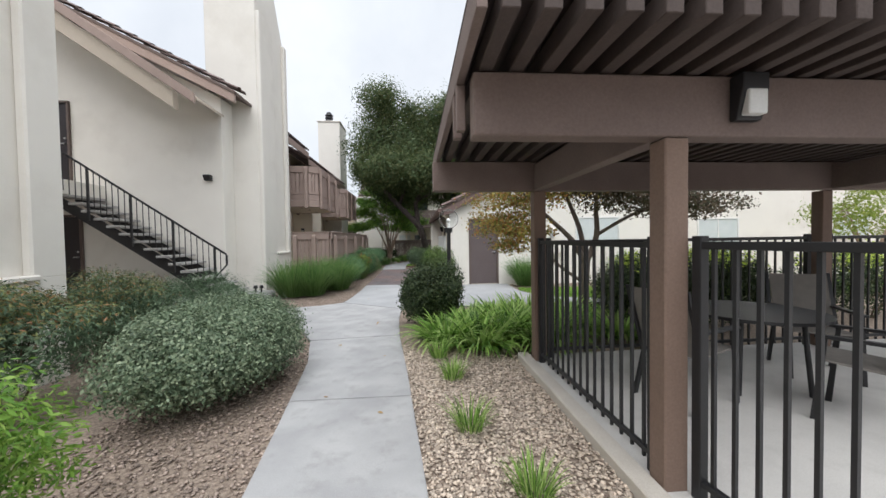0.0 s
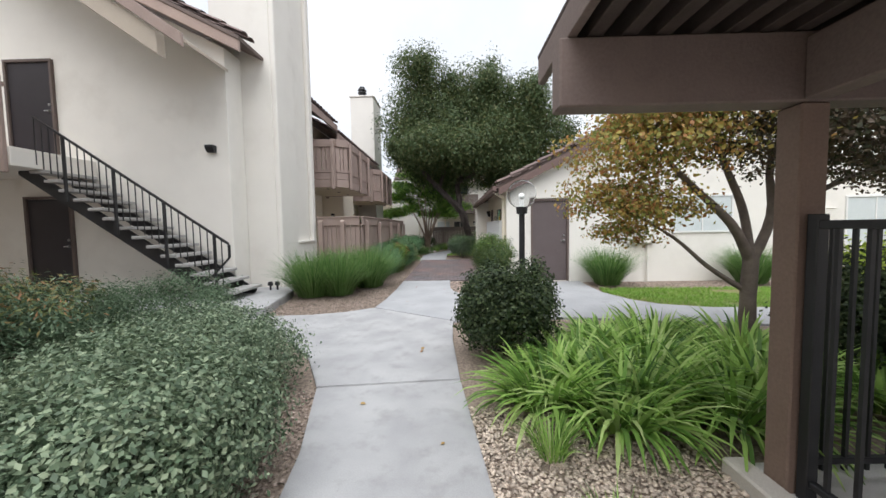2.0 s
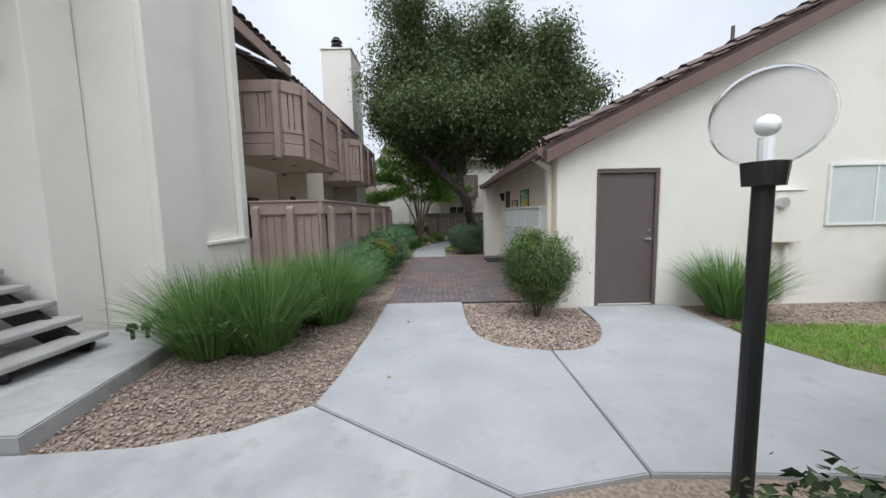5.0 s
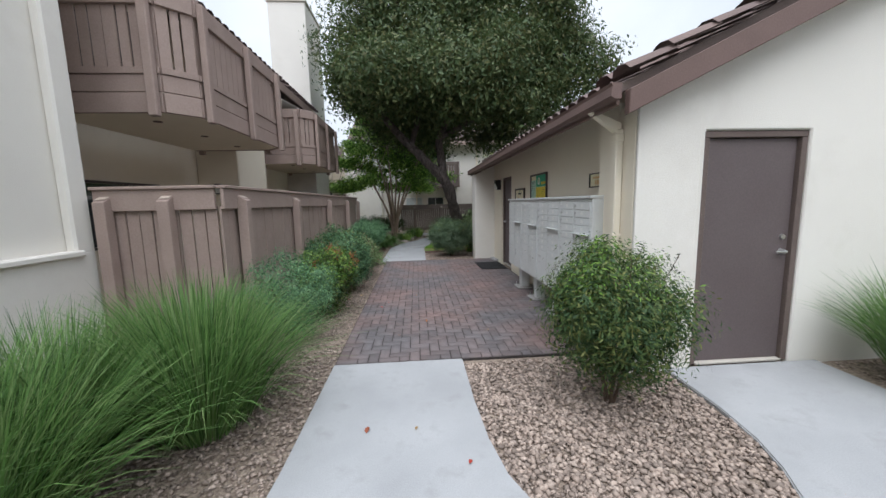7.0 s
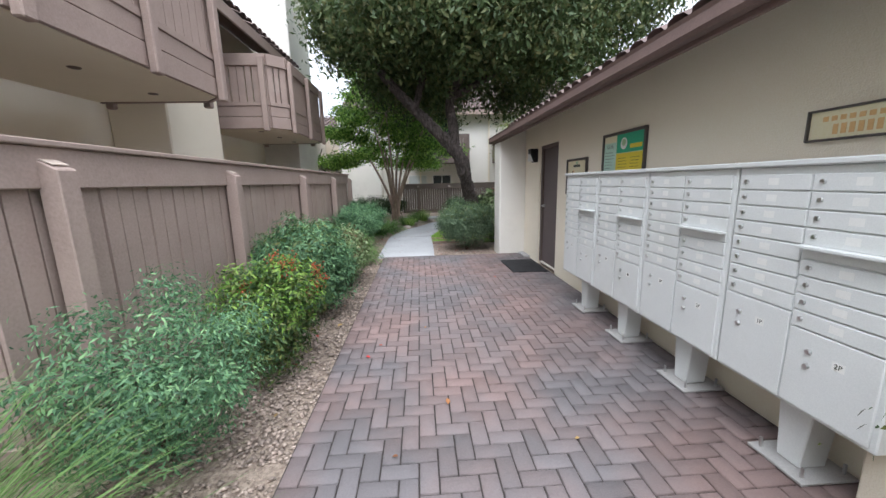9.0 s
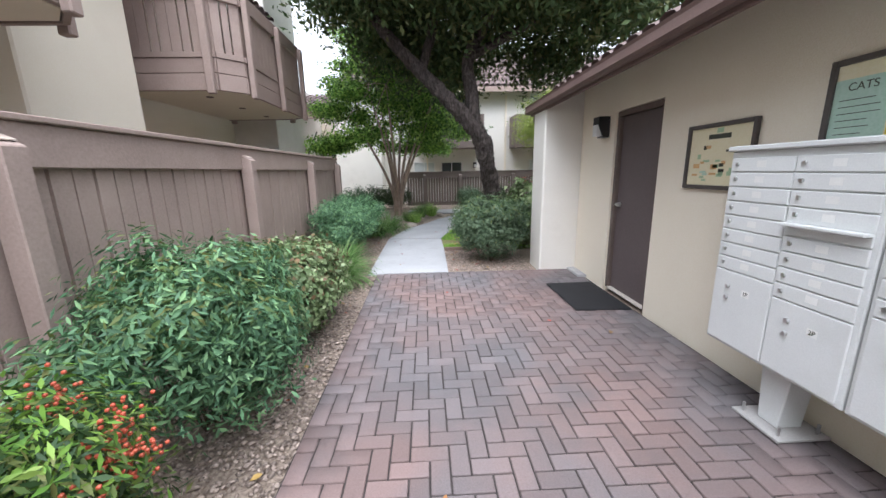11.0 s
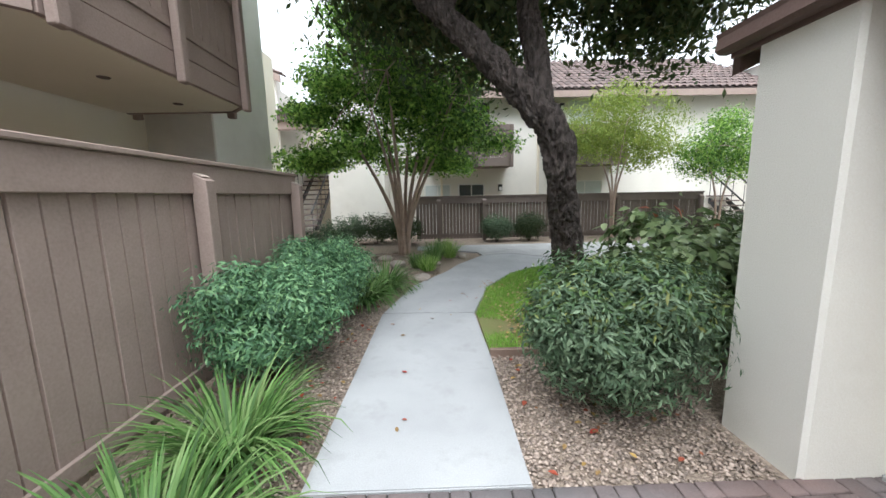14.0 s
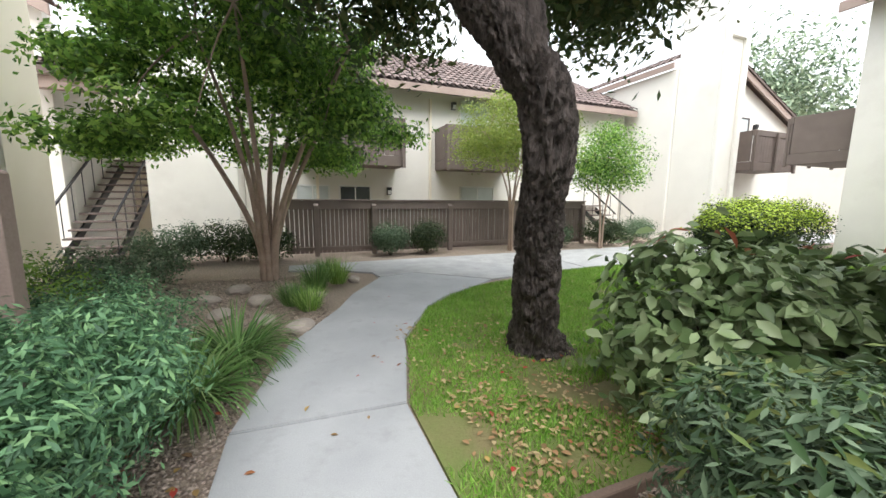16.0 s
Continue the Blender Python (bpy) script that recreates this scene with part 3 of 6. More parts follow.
lawn([(-0.19, 20.25), (-0.19, 21.4), (0.05, 22.3), (0.11, 22.57), (0.70, 23.57), (1.25, 24.06), (1.92, 24.47), (4.22, 25.08), (8.4, 25.26), (13, 25.55), (13, 22.5), (3.2, 20.8), (1.6, 20.25)], "patchy green lawn with bare soil and fallen leaves", 190000, 3)
lawn([(3.24, 10.4), (3.46, 9.64), (3.76, 9.23), (4.42, 8.93), (8, 8.73), (14, 8.5), (14, 10.75), (6.3, 10.72), (4.32, 10.85), (3.35, 10.9)], "small mown green lawn", 45000, 4)

# loose gravel
def pebbles(label, areas, seed, material=None):
    rng = np.random.default_rng(seed)
    octa = np.array([(1, 0, 0), (0.2, 1, 0.1), (-1, 0.1, 0), (0, -1, 0), (0.1, 0.1, 0.8), (0, 0, -0.8)])
    tri = np.array([(0, 1, 4), (1, 2, 4), (2, 3, 4), (3, 0, 4), (1, 0, 5), (2, 1, 5), (3, 2, 5), (0, 3, 5)])
    V, F, o = [], [], 0
    for x0, y0, x1, y1, n, s0, s1 in areas:
        c = np.stack([rng.uniform(x0, x1, n), rng.uniform(y0, y1, n), rng.uniform(-0.034, -0.016, n)], 1)
        s = rng.uniform(s0, s1, (n, 1)) * rng.uniform(0.6, 1.15, (n, 3)) * np.array([1, 0.8, 0.55])
        a = rng.uniform(0, 6.28, n)
        p = octa[None] * (1 + rng.normal(0, 0.16, (n, 6, 3))) * s[:, None, :]
        x = p[:, :, 0] * np.cos(a)[:, None] - p[:, :, 1] * np.sin(a)[:, None]
        y = p[:, :, 0] * np.sin(a)[:, None] + p[:, :, 1] * np.cos(a)[:, None]
        V.append((np.stack([x, y, p[:, :, 2]], 2) + c[:, None]).reshape(-1, 3))
        F.append((tri[None] + (np.arange(n) * 6)[:, None, None] + o).reshape(-1, 3))
        o += n * 6
    g = raw("gravel", np.concatenate(V), np.concatenate(F), material or pebble_mat)
    return tagged(g, label, "gravel", kind="stuff")


pebbles("loose tan and brown gravel beside the path", [(-2.2, 1.2, -0.6, 6.0, 6000, 0.012, 0.028), (-3.3, 8.7, -1.26, 13.0, 9000, 0.012, 0.03),
        (-0.02, 10.2, 1.75, 12.3, 9000, 0.016, 0.036), (-2.5, 13.1, -1.27, 18.7, 8000, 0.012, 0.03), (-2.5, 18.7, -1.36, 22.2, 7000, 0.010, 0.026), (-0.22, 18.66, 1.1, 20.25, 5000, 0.010, 0.026),
        (-3.0, 22.2, -0.6, 26.5, 5000, 0.012, 0.03), (3.4, 10.9, 9.0, 11.9, 2500, 0.012, 0.03)], 5)

pebbles("loose pale tan gravel beside the pavilion kerb", [(0.1, 1.0, 1.60, 5.6, 20000, 0.012, 0.028)], 6, pebble_tan)

# ---- brick paving ----
paving = tagged(empty("brick_paving"), "weathered red and grey brick pavers laid in herringbone", "paving", kind="structure")
part("bed", box((-1.28, 12.38, -0.1), (1.66, 18.645, -0.012)), mortar, paving)
CELL, NX, NY = 0.1043, 28, 60
bricks_near, bricks_rest = [], []
for ix in range(-1, NX):
    for iy in range(-1, NY):
        d = (ix - iy) % 4
        if d == 0:
            x0, x1, y0, y1 = max(ix, 0), min(ix + 2, NX), iy, iy + 1
        elif d == 3:
            x0, x1, y0, y1 = ix, ix + 1, max(iy, 0), min(iy + 2, NY)
        else:
            continue
        if x0 < 0 or y0 < 0 or x1 <= x0 or y1 <= y0 or x0 >= NX or y0 >= NY:
            continue
        r = (-1.275 + x0 * CELL, 12.39 + y0 * CELL, (x1 - x0) * CELL, (y1 - y0) * CELL)
        (bricks_near if 14.1 < r[1] < 16.9 and -1.0 < r[0] < 1.1 and len(bricks_near) < 290 else bricks_rest).append(r)
JOINT = 0.009
brick_meshes = {}
brick_rng = random.Random(8)


def brick_mesh(w, l):
    key = (round(w, 3), round(l, 3))
    if key not in brick_meshes:
        bm = box((-w / 2 + JOINT / 2, -l / 2 + JOINT / 2, -0.05), (w / 2 - JOINT / 2, l / 2 - JOINT / 2, 0.0), 0.004)
        me = bpy.data.meshes.new("brick")
        bm.to_mesh(me)
        bm.free()
        me.materials.append(brick_mat)
        brick_meshes[key] = me
    return brick_meshes[key]


joined_v, joined_f = [], []
for x, y, w, l in bricks_rest:
    z = brick_rng.uniform(-0.003, 0.002)
    a, b, c, d, e = x + JOINT / 2, x + w - JOINT / 2, y + JOINT / 2, y + l - JOINT / 2, 0.004
    o = len(joined_v)
    joined_v += [(a, c, -0.04), (b, c, -0.04), (b, d, -0.04), (a, d, -0.04), (a, c, z - e), (b, c, z - e), (b, d, z - e), (a, d, z - e), (a + e, c + e, z), (b - e, c + e, z), (b - e, d - e, z), (a + e, d - e, z)]
    for k in range(4):
        m = (k + 1) % 4
        joined_f += [(o + k, o + m, o + 4 + m, o + 4 + k), (o + 4 + k, o + 4 + m, o + 8 + m, o + 8 + k)]
    joined_f.append((o + 8, o + 9, o + 10, o + 11))
tagged(raw("bricks", joined_v, joined_f, brick_joined, paving), kind="stuff")

# ---- walls ----


def structure(name, bm, material, label, category="wall", parent=None):
    return tagged(part(name, bm, material, parent), label, category, kind="structure")


def niche_chimney(name, x0, x1, y0, y1, top, shoulder, n0, n1, sill, label, recess=0.11):
    """A stucco chimney mass with a tall recessed panel in its side at x1 and a sloped shoulder towards y1."""
    ob = empty(name)
    tagged(ob, label, "chimney", kind="structure")
    sh = [(y0, -0.1), (y1, -0.1), (y1, shoulder), (y1 - (y1 - y0) * 0.45, top), (y0, top)]
    part("shaft", section(sh, "x", x0, x1 - recess, 0.02), stucco, ob)
    part("panel_base", box((x1 - recess + 0.001, y0, -0.1), (x1, y1, sill), 0.02), stucco, ob)
    part("panel_jamb", box((x1 - recess + 0.001, y0, sill - 0.03), (x1, n0, shoulder), 0.02), stucco, ob)
    part("panel_jamb", section([(n1, sill - 0.03), (y1, sill - 0.03), (y1, shoulder), (n1, shoulder)], "x", x1 - recess + 0.001, x1, 0.02), stucco, ob)
    part("sill", box((x1 - recess + 0.002, n0 - 0.05, sill - 0.05), (x1 + 0.045, n1 + 0.05, sill + 0.01), 0.012), stucco, ob)
    return ob


# stair wall of the first building, with the chimney that ends it
wall_stairs = structure("wall_stairs", section([(-16, -0.1), (-4.62, -0.1), (-4.62, 5.22), (-11, 8.48), (-16, 8.48)], "y", 10.36, 10.93, 0.01), stucco, "cream stucco gable wall beside the outdoor stairs")
niche_chimney("chimney_near", -5.3, -3.84, 10.94, 13.02, 9.6, 7.85, 11.85, 12.8, 1.14, "tall cream stucco chimney with a recessed side panel")
niche_chimney("chimney_first", -6.4, -3.65, 2.7, 5.0, 9.6, 8.2, 3.3, 4.62, 1.14, "tall cream stucco chimney wall with a recessed side panel")
structure("wall_west", box((-6.9, -14, -0.1), (-6.41, 5.2, 7.5), 0.01), stucco, "plain cream stucco wall closing the court")
structure("wall_west_return", box((-16, 4.4, -0.1), (-6.92, 4.9, 8.0), 0.01), stucco, "cream stucco wall of the entry court")
structure("wall_entry_end", box((-16.5, 4.4, -0.1), (-16.02, 10.9, 8.4), 0.01), stucco, "cream stucco wall of the entry court")
structure("wall_south", box((-7, -14.5, -0.1), (20, -14.02, 5.0), 0.01), stucco, "plain cream stucco wall closing the court")
structure("wall_patio", box((-5.6, 13.03, -0.1), (-5.2, 28.0, 5.4), 0.01), stucco_cream, "cream stucco wall behind the patios and balconies")
structure("wall_patio_near", box((-11, 12.7, -0.1), (-5.31, 13.02, 5.2), 0.01), stucco, "cream stucco return wall beside the chimney")


def roof_tiles(name, p0, along, up, n_along, n_up, pitch, length, parent, seed=0):
    """Rows of half-round clay tiles on a roof plane, joined."""
    p0, along, up = Vector(p0), Vector(along).normalized(), Vector(up).normalized()
    nrm = along.cross(up).normalized()
    if nrm.z < 0:
        nrm = -nrm
    rng = random.Random(seed)
    V, F = [], []
    for i in range(n_along):
        for j in range(n_up):
            base = p0 + along * (i * pitch) + up * (j * length)
            lift = rng.uniform(0, 0.012)
            o = len(V)
            for t in (0, 1):
                for k in range(5):
                    a = math.pi * k / 4
                    rr = pitch * (0.47 - 0.05 * t)
                    v = base + along * (pitch / 2 - rr * math.cos(a)) + up * (t * length * 1.12) + nrm * (0.012 + lift + rr * 0.5 * math.sin(a) + (0.03 if t == 0 else 0.0))
                    V.append(v[:])
            F += [(o + k, o + k + 1, o + 6 + k, o + 5 + k) for k in range(4)]
    return raw(name, V, F, tile_mat, parent)


def sloped_slab(points_hz, axis, a, b):
    return section(points_hz, axis, a, b, 0.006)


# main roof over the stair wall: rake board, soffit and tile edge
roof_a = tagged(empty("roof_stairs"), "sloping clay tile roof with a brown rake board", "roof", kind="structure")
RS = 0.513
part("rake_board", section([(-4.12, 4.98), (-4.12, 5.2), (-11, 5.2 + RS * 6.88), (-11, 4.98 + RS * 6.88)], "y", 10.02, 10.09, 0.006), wood, roof_a)
part("deck", section([(-4.10, 5.19), (-4.10, 5.27), (-11, 5.27 + RS * 6.9), (-11, 5.19 + RS * 6.9)], "y", 10.0, 13.0, 0.004), wood_dark, roof_a)
rake_len = 6.9 * math.hypot(1, RS)
for k in range(2):
    roof_tiles("tile_row", (-4.06, 10.0 + 0.24 * k, 5.30), (0, 1, 0), (-1, 0, RS), 1, 17, 0.24, rake_len / 17, roof_a, 3 + k)

# porch roof over the stair head
porch = tagged(empty("porch_roof"), "sloping porch roof with a brown edge and stucco soffit", "roof", kind="structure")
PS = 0.7
part("rake_board", section([(-4.47, 4.56), (-4.47, 4.78), (-9.6, 4.78 + PS * 5.13), (-9.6, 4.56 + PS * 5.13)], "y", 8.93, 9.0, 0.006), wood, porch)
part("beam", section([(-4.95, 4.47), (-4.95, 4.86), (-9.6, 4.86 + PS * 4.65), (-9.6, 4.47 + PS * 4.65)], "y", 9.005, 9.2, 0.01), shaded_beige, porch, "beige beam with porch shade in its colour")
part("soffit", section([(-4.55, 4.71), (-4.55, 4.77), (-9.6, 4.77 + PS * 5.05), (-9.6, 4.71 + PS * 5.05)], "y", 9.205, 10.35, 0.004), shaded_beige, porch)


def door_leaf(name, at, w, h, rz, material, label, handle=True, side=1):
    """A flush door leaf in a frame, in a wall that faces local -y. The handle side is local +x."""
    d = empty(name, at, rz)
    tagged(d, label, "door", kind="structure")
    part("leaf", box((-w / 2, -0.012, 0.015), (w / 2, 0.03, h), 0.004), material, d)
    for s in (-1, 1):
        part("jamb", box((s * (w / 2 + 0.004) - (0.0 if s > 0 else 0.055), -0.05, 0), (s * (w / 2 + 0.004) + (0.055 if s > 0 else 0.0), 0.05, h + 0.004), 0.004), wood_dark, d)
    part("head", box((-w / 2 - 0.059, -0.05, h + 0.006), (w / 2 + 0.059, 0.05, h + 0.06), 0.004), wood_dark, d)
    part("threshold", box((-w / 2, -0.06, -0.005), (w / 2, 0.05, 0.014), 0.003), curb_mat, d)
    if handle:
        kx = side * (w / 2 - 0.065)
        lo, hi = sorted((kx + side * 0.02, kx - side * 0.085))
        hd = part("lever_handle", boxes(((lo, -0.068, 1.025), (hi, -0.05, 1.045)), bevel=0.004), chrome, d, "chrome lever handle")
        part("rose", cyl((kx, -0.013, 1.035), (kx, -0.055, 1.035), 0.03, 0.02, 14), chrome, hd)
        if side > 0:
            part("deadbolt", cyl((kx, -0.013, 1.17), (kx, -0.03, 1.17), 0.026, 0.022, 14), chrome, d, "chrome deadbolt")
    return d


door_leaf("door_upper", (-8.78, 10.345, 2.98), 0.92, 2.04, 0, dark_door, "closed dark entry door on the upper landing")
door_leaf("door_lower", (-8.59, 10.345, 0.12), 0.92, 2.05, 0, dark_door, "closed dark entry door under the stairs")

# upper landing
upper = tagged(empty("upper_landing"), "white-edged upper landing with a brown board guard", "landing", kind="structure")
part("deck", box((-15.9, 8.85, 2.62), (-7.5, 10.355, 2.95), 0.01), stucco, upper)
part("guard_board", box((-15.9, 8.86, 3.06), (-7.68, 8.92, 3.98), 0.006), wood, upper)
# raised dark strips in place of the shaded gaps between guard boards
for gx in (-9.15, -8.87, -8.59, -8.31, -8.03):
    part("guard_groove", box((gx, 8.852, 3.08), (gx + 0.018, 8.859, 3.9), 0.001), wood_dark, upper)
part("guard_cap", box((-15.9, 8.80, 3.985), (-7.64, 8.98, 4.06), 0.006), wood, upper)
part("guard_post", box((-7.67, 8.78, 2.5), (-7.53, 8.848, 4.12), 0.008), wood, upper)

# stairs
stairs = tagged(empty("staircase"), "outdoor staircase with concrete treads on dark steel stringers", "stairs", kind="structure")
X0, RISE, RUN, STEPS = -4.02, 0.178, 0.262, 15
for i in range(STEPS):
    zt, xt = 0.12 + RISE * (i + 1), X0 - RUN * i
    part("tread", box((xt - 0.31, 9.30, zt - 0.06), (xt, 10.30, zt), 0.012), concrete_step, stairs)
slope = RISE / RUN
for y in (9.40, 10.14):
    part("stringer", section([(X0 - 0.1, 0.12), (X0 - 0.42, 0.12), (X0 - RUN * STEPS - 0.1, 0.12 + slope * (RUN * STEPS - 0.36)), (X0 - RUN * STEPS - 0.1, 0.12 + slope * (RUN * STEPS - 0.02)), (X0 - 0.05, 0.20)], "y", y, y + 0.05), black_metal, stairs)
railing = tagged(empty("stair_railing"), "black steel stair handrail with thin balusters", "railing", kind="structure")
ry = 9.24
rail = lambda x: 0.12 + RISE + slope * (X0 - x) + 0.86
part("handrail", section([(X0 - 0.02, rail(X0 - 0.02)), (X0 - 0.02, rail(X0 - 0.02) + 0.045), (-7.5, rail(-7.5) + 0.045), (-7.5, rail(-7.5))], "y", ry - 0.02, ry + 0.02), black_metal, railing)
part("end_loop", boxes(((X0 - 0.03, ry - 0.018, rail(X0) - 0.22), (X0 + 0.005, ry + 0.018, rail(X0) + 0.02))), black_metal, railing)
part("end_brace", section([(X0, rail(X0) - 0.22), (X0, rail(X0) - 0.18), (X0 - 0.34, 0.62), (X0 - 0.34, 0.58)], "y", ry - 0.015, ry + 0.015), black_metal, railing)
for i in range(27):
    x = X0 - 0.15 - i * 0.128
    thick = 0.02 if i % 7 == 1 else 0.007
    part("baluster", box((x - thick, ry - thick, 0.12 + RISE + slope * (X0 - x) - (0.30 if thick > 0.01 else -0.03)), (x + thick, ry + thick, rail(x) + 0.01)), black_metal, railing)


def wall_lantern(name, at, rz, label, w=0.14, h=0.2, d=0.12, lit=True):
    """A boxy wall lamp with a pale lens, on a wall that faces local -y."""
    t = empty(name, at, rz)
    tagged(t, label, "wall lamp")
    part("housing", section([(0.0, -h / 2), (-d * 0.55, -h / 2), (-d, h * 0.15), (-d, h / 2), (0, h / 2)], "x", -w / 2, w / 2, 0.006), black_metal, t)
    if lit:
        part("lens", box((-w * 0.36, -d - 0.012, -h * 0.42), (w * 0.36, -d * 0.4, h * 0.12), 0.006), lamp_white, t, "pale frosted lens")
    return t


wall_lantern("wall_lamp", (-4.97, 10.36, 3.15), 0, "small dark box wall lamp above the stairs", 0.17, 0.14, 0.15, False)

# ---- board fence ----


def fence_run(p, q, top, posts, label, board=0.14, name="fence", rail_h=0.26, face=1, paint=None):
    """A board fence from p to q (plan), posts at the given distances, with a deep capped top rail."""
    p, q = Vector((*p, 0)), Vector((*q, 0))
    L = (q - p).length
    t = empty(name, p, math.degrees(math.atan2(q.y - p.y, q.x - p.x)))
    tagged(t, label, "fence")
    f = face
    paint = paint or wood
    n = max(1, round(L / board))
    step = L / n
    for i in range(n):
        wob = (i * 37 % 5) * 0.002
        part("board", box((i * step + 0.007, -0.012 + wob, 0.03), ((i + 1) * step - 0.007, 0.012 + wob, top - rail_h + 0.03), 0.002), paint, t)
    part("top_rail", box((0, -0.035 * f - 0.02, top - rail_h), (L, -0.035 * f + 0.02, top - 0.035), 0.006), paint, t)
    part("cap", box((-0.01, -0.035 * f - 0.05, top - 0.034), (L + 0.01, -0.035 * f + 0.05, top), 0.006), paint, t)
    part("bottom_rail", box((0, -0.03 * f - 0.015, 0.1), (L, -0.03 * f + 0.015, 0.2), 0.004), paint, t)
    for d in posts:
        lo, hi = sorted((-0.036 * f, -0.15 * f))
        part("post", section([(lo, -0.05), (hi, -0.05), (hi, top - (0.10 if f > 0 else 0.16)), (lo, top - (0.16 if f > 0 else 0.10))], "x", d - 0.06, d + 0.06, 0.006), paint, t)
        if paint == wood and f > 0:
            part("worn_end", section([(hi - 0.012, top - 0.105), (hi - 0.012, top - 0.099), (lo + 0.03, top - 0.130), (lo + 0.03, top - 0.136)], "x", d - 0.045, d + 0.05), worn_wood, t, "pale bare wood where the paint is worn")
    return t


fence_run((-3.83, 13.1), (-2.60, 13.1), 1.79, (0.12, 0.75), "brown painted board fence beside the chimney")
fence_run((-2.56, 13.06), (-2.56, 21.85), 1.79, (0.36, 2.25, 4.6, 6.82, 8.7), "long brown painted board fence along the path")
fence_run((-2.58, 21.87), (-5.1, 21.87), 1.79, (0.05, 1.2), "brown painted board fence at the patio end", face=-1)
fence_run((-1.3, 28.95), (8.3, 28.95), 1.45, (0.75, 2.25, 4.5, 6.7, 9.5), "dark brown board fence across the court", board=0.11, paint=fence_dark)

# ---- balconies ----


def balcony(at, length, label):
    """A brown boxed balcony, its outer corners cut; local x runs out from the wall, y along it."""
    t = empty("balcony", at)
    tagged(t, label, "balcony", kind="structure")
    out, c = 1.75, 0.27
    ring = [(0, 0), (out - c, 0), (out, c), (out, length - c), (out - c, length), (0, length)]
    part("deck", prism(ring, 0.0, 0.06), wood_dark, t)
    part("soffit", prism([(0, 0.05), (out - c, 0.05), (out - 0.05, c), (out - 0.05, length - c), (out - c, length - 0.05), (0, length - 0.05)], -0.012, -0.002), stucco_cream, t)
    for ly in (0.5, length / 2, length - 0.5):
        part("soffit_light", cyl((out * 0.6, ly, -0.02), (out * 0.6, ly, -0.011), 0.05, 0.06, 14), wood_dark, t)
    for (xa, ya), (xb, yb) in zip(ring, ring[1:]):
        side = Vector((xb - xa, yb - ya, 0))
        L = side.length
        m = pose(xa, ya, 0, 0, 0, math.degrees(math.atan2(side.y, side.x)))

        def put(name, lo, hi, material=wood, bev=0.004):
            bm = box(lo, hi, bev)
            bmesh.ops.transform(bm, matrix=m, verts=bm.verts)
            return part(name, bm, material, t)

        put("fascia", (0.0, -0.03, -0.02), (L, 0.02, 0.21))
        put("fascia", (0.0, -0.022, 0.222), (L, 0.02, 0.42))
        put("mid_rail", (0.0, -0.04, 0.425), (L, 0.03, 0.50))
        put("top_rail", (0.0, -0.045, 1.20), (L, 0.035, 1.42))
        n = max(1, round(L / 0.15))
        for i in range(n):
            gap = 0.02 if (i % 3 == 1 and L < 1.6) else 0.005
            put("board", (i * L / n + gap, -0.005, 0.49), ((i + 1) * L / n - gap, 0.018, 1.21), bev=0.0)
        count = 1 if L < 0.6 else max(2, round(L / 1.15) + 1)
        for i in range(count):
            px = L / 2 if count == 1 else 0.07 + (L - 0.14) * i / (count - 1)
            if count == 1:
                continue
            put("post", (px - 0.055, -0.13, -0.08), (px + 0.055, -0.046, 1.36), bev=0.012)
    return t


balcony((-4.92, 13.76, 2.73), 3.16, "brown board balcony with cut corners above the patio")
balcony((-5.0, 19.34, 2.72), 3.1, "brown board balcony with cut corners further along")

# white stucco piers between the balconies, the second chimney and the roofs over them
# creamier than the chimneys: the warm light on the pier is in its colour
structure("pier", box((-5.19, 17.35, -0.1), (-4.32, 18.85, 4.9), 0.02), stucco_cream, "cream stucco pier between the balconies")
chimney_far = tagged(empty("chimney_far"), "cream stucco chimney with a dark spark arrester", "chimney", kind="structure")
part("shaft", box((-5.45, 23.0, -0.1), (-4.15, 25.0, 8.7), 0.02), stucco, chimney_far)
part("crown", box((-5.5, 22.95, 8.71), (-4.1, 25.05, 8.78), 0.01), stucco, chimney_far)
for k in range(4):
    part("flue_ring", cyl((-4.9, 23.6, 8.79 + k * 0.16), (-4.9, 23.6, 8.88 + k * 0.16), 0.26, 0.2, 14), black_metal, chimney_far)
part("flue", cyl((-4.9, 23.6, 8.7), (-4.9, 23.6, 9.45), 0.15, 0.15, 12), black_metal, chimney_far)


def eave_roof(name, y0, y1, x_edge, z_edge, x_back, rise, label, side=-1):
    """A tiled roof plane that falls to an eave along y."""
    t = tagged(empty(name), label, "roof", kind="structure")
    zb = z_edge + rise
    part("deck", section([(x_edge, z_edge), (x_edge, z_edge + 0.08), (x_back, zb + 0.08), (x_back, zb)], "y", y0, y1, 0.004), wood_dark, t)
    lo, hi = sorted((x_edge, x_edge - side * 0.05))
    part("fascia", box((lo, y0, z_edge - 0.16), (hi, y1, z_edge + 0.06), 0.005), wood, t)
    run = abs(x_back - x_edge)
    nu = max(2, int(math.hypot(run, rise) / 0.4))
    roof_tiles("tiles", (x_edge - side * 0.04, y0, z_edge + 0.085), (0, 1, 0), (side * run, 0, rise), int((y1 - y0) / 0.25), nu, 0.25, math.hypot(run, rise) / nu, t, 4)
    return t


eave_roof("roof_balcony", 13.03, 15.55, -3.95, 5.0, -7.5, 1.9, "clay tile roof above the first balcony")
eave_roof("roof_balcony_far", 15.56, 22.95, -3.95, 4.75, -7.5, 1.9, "clay tile roof above the far balcony")


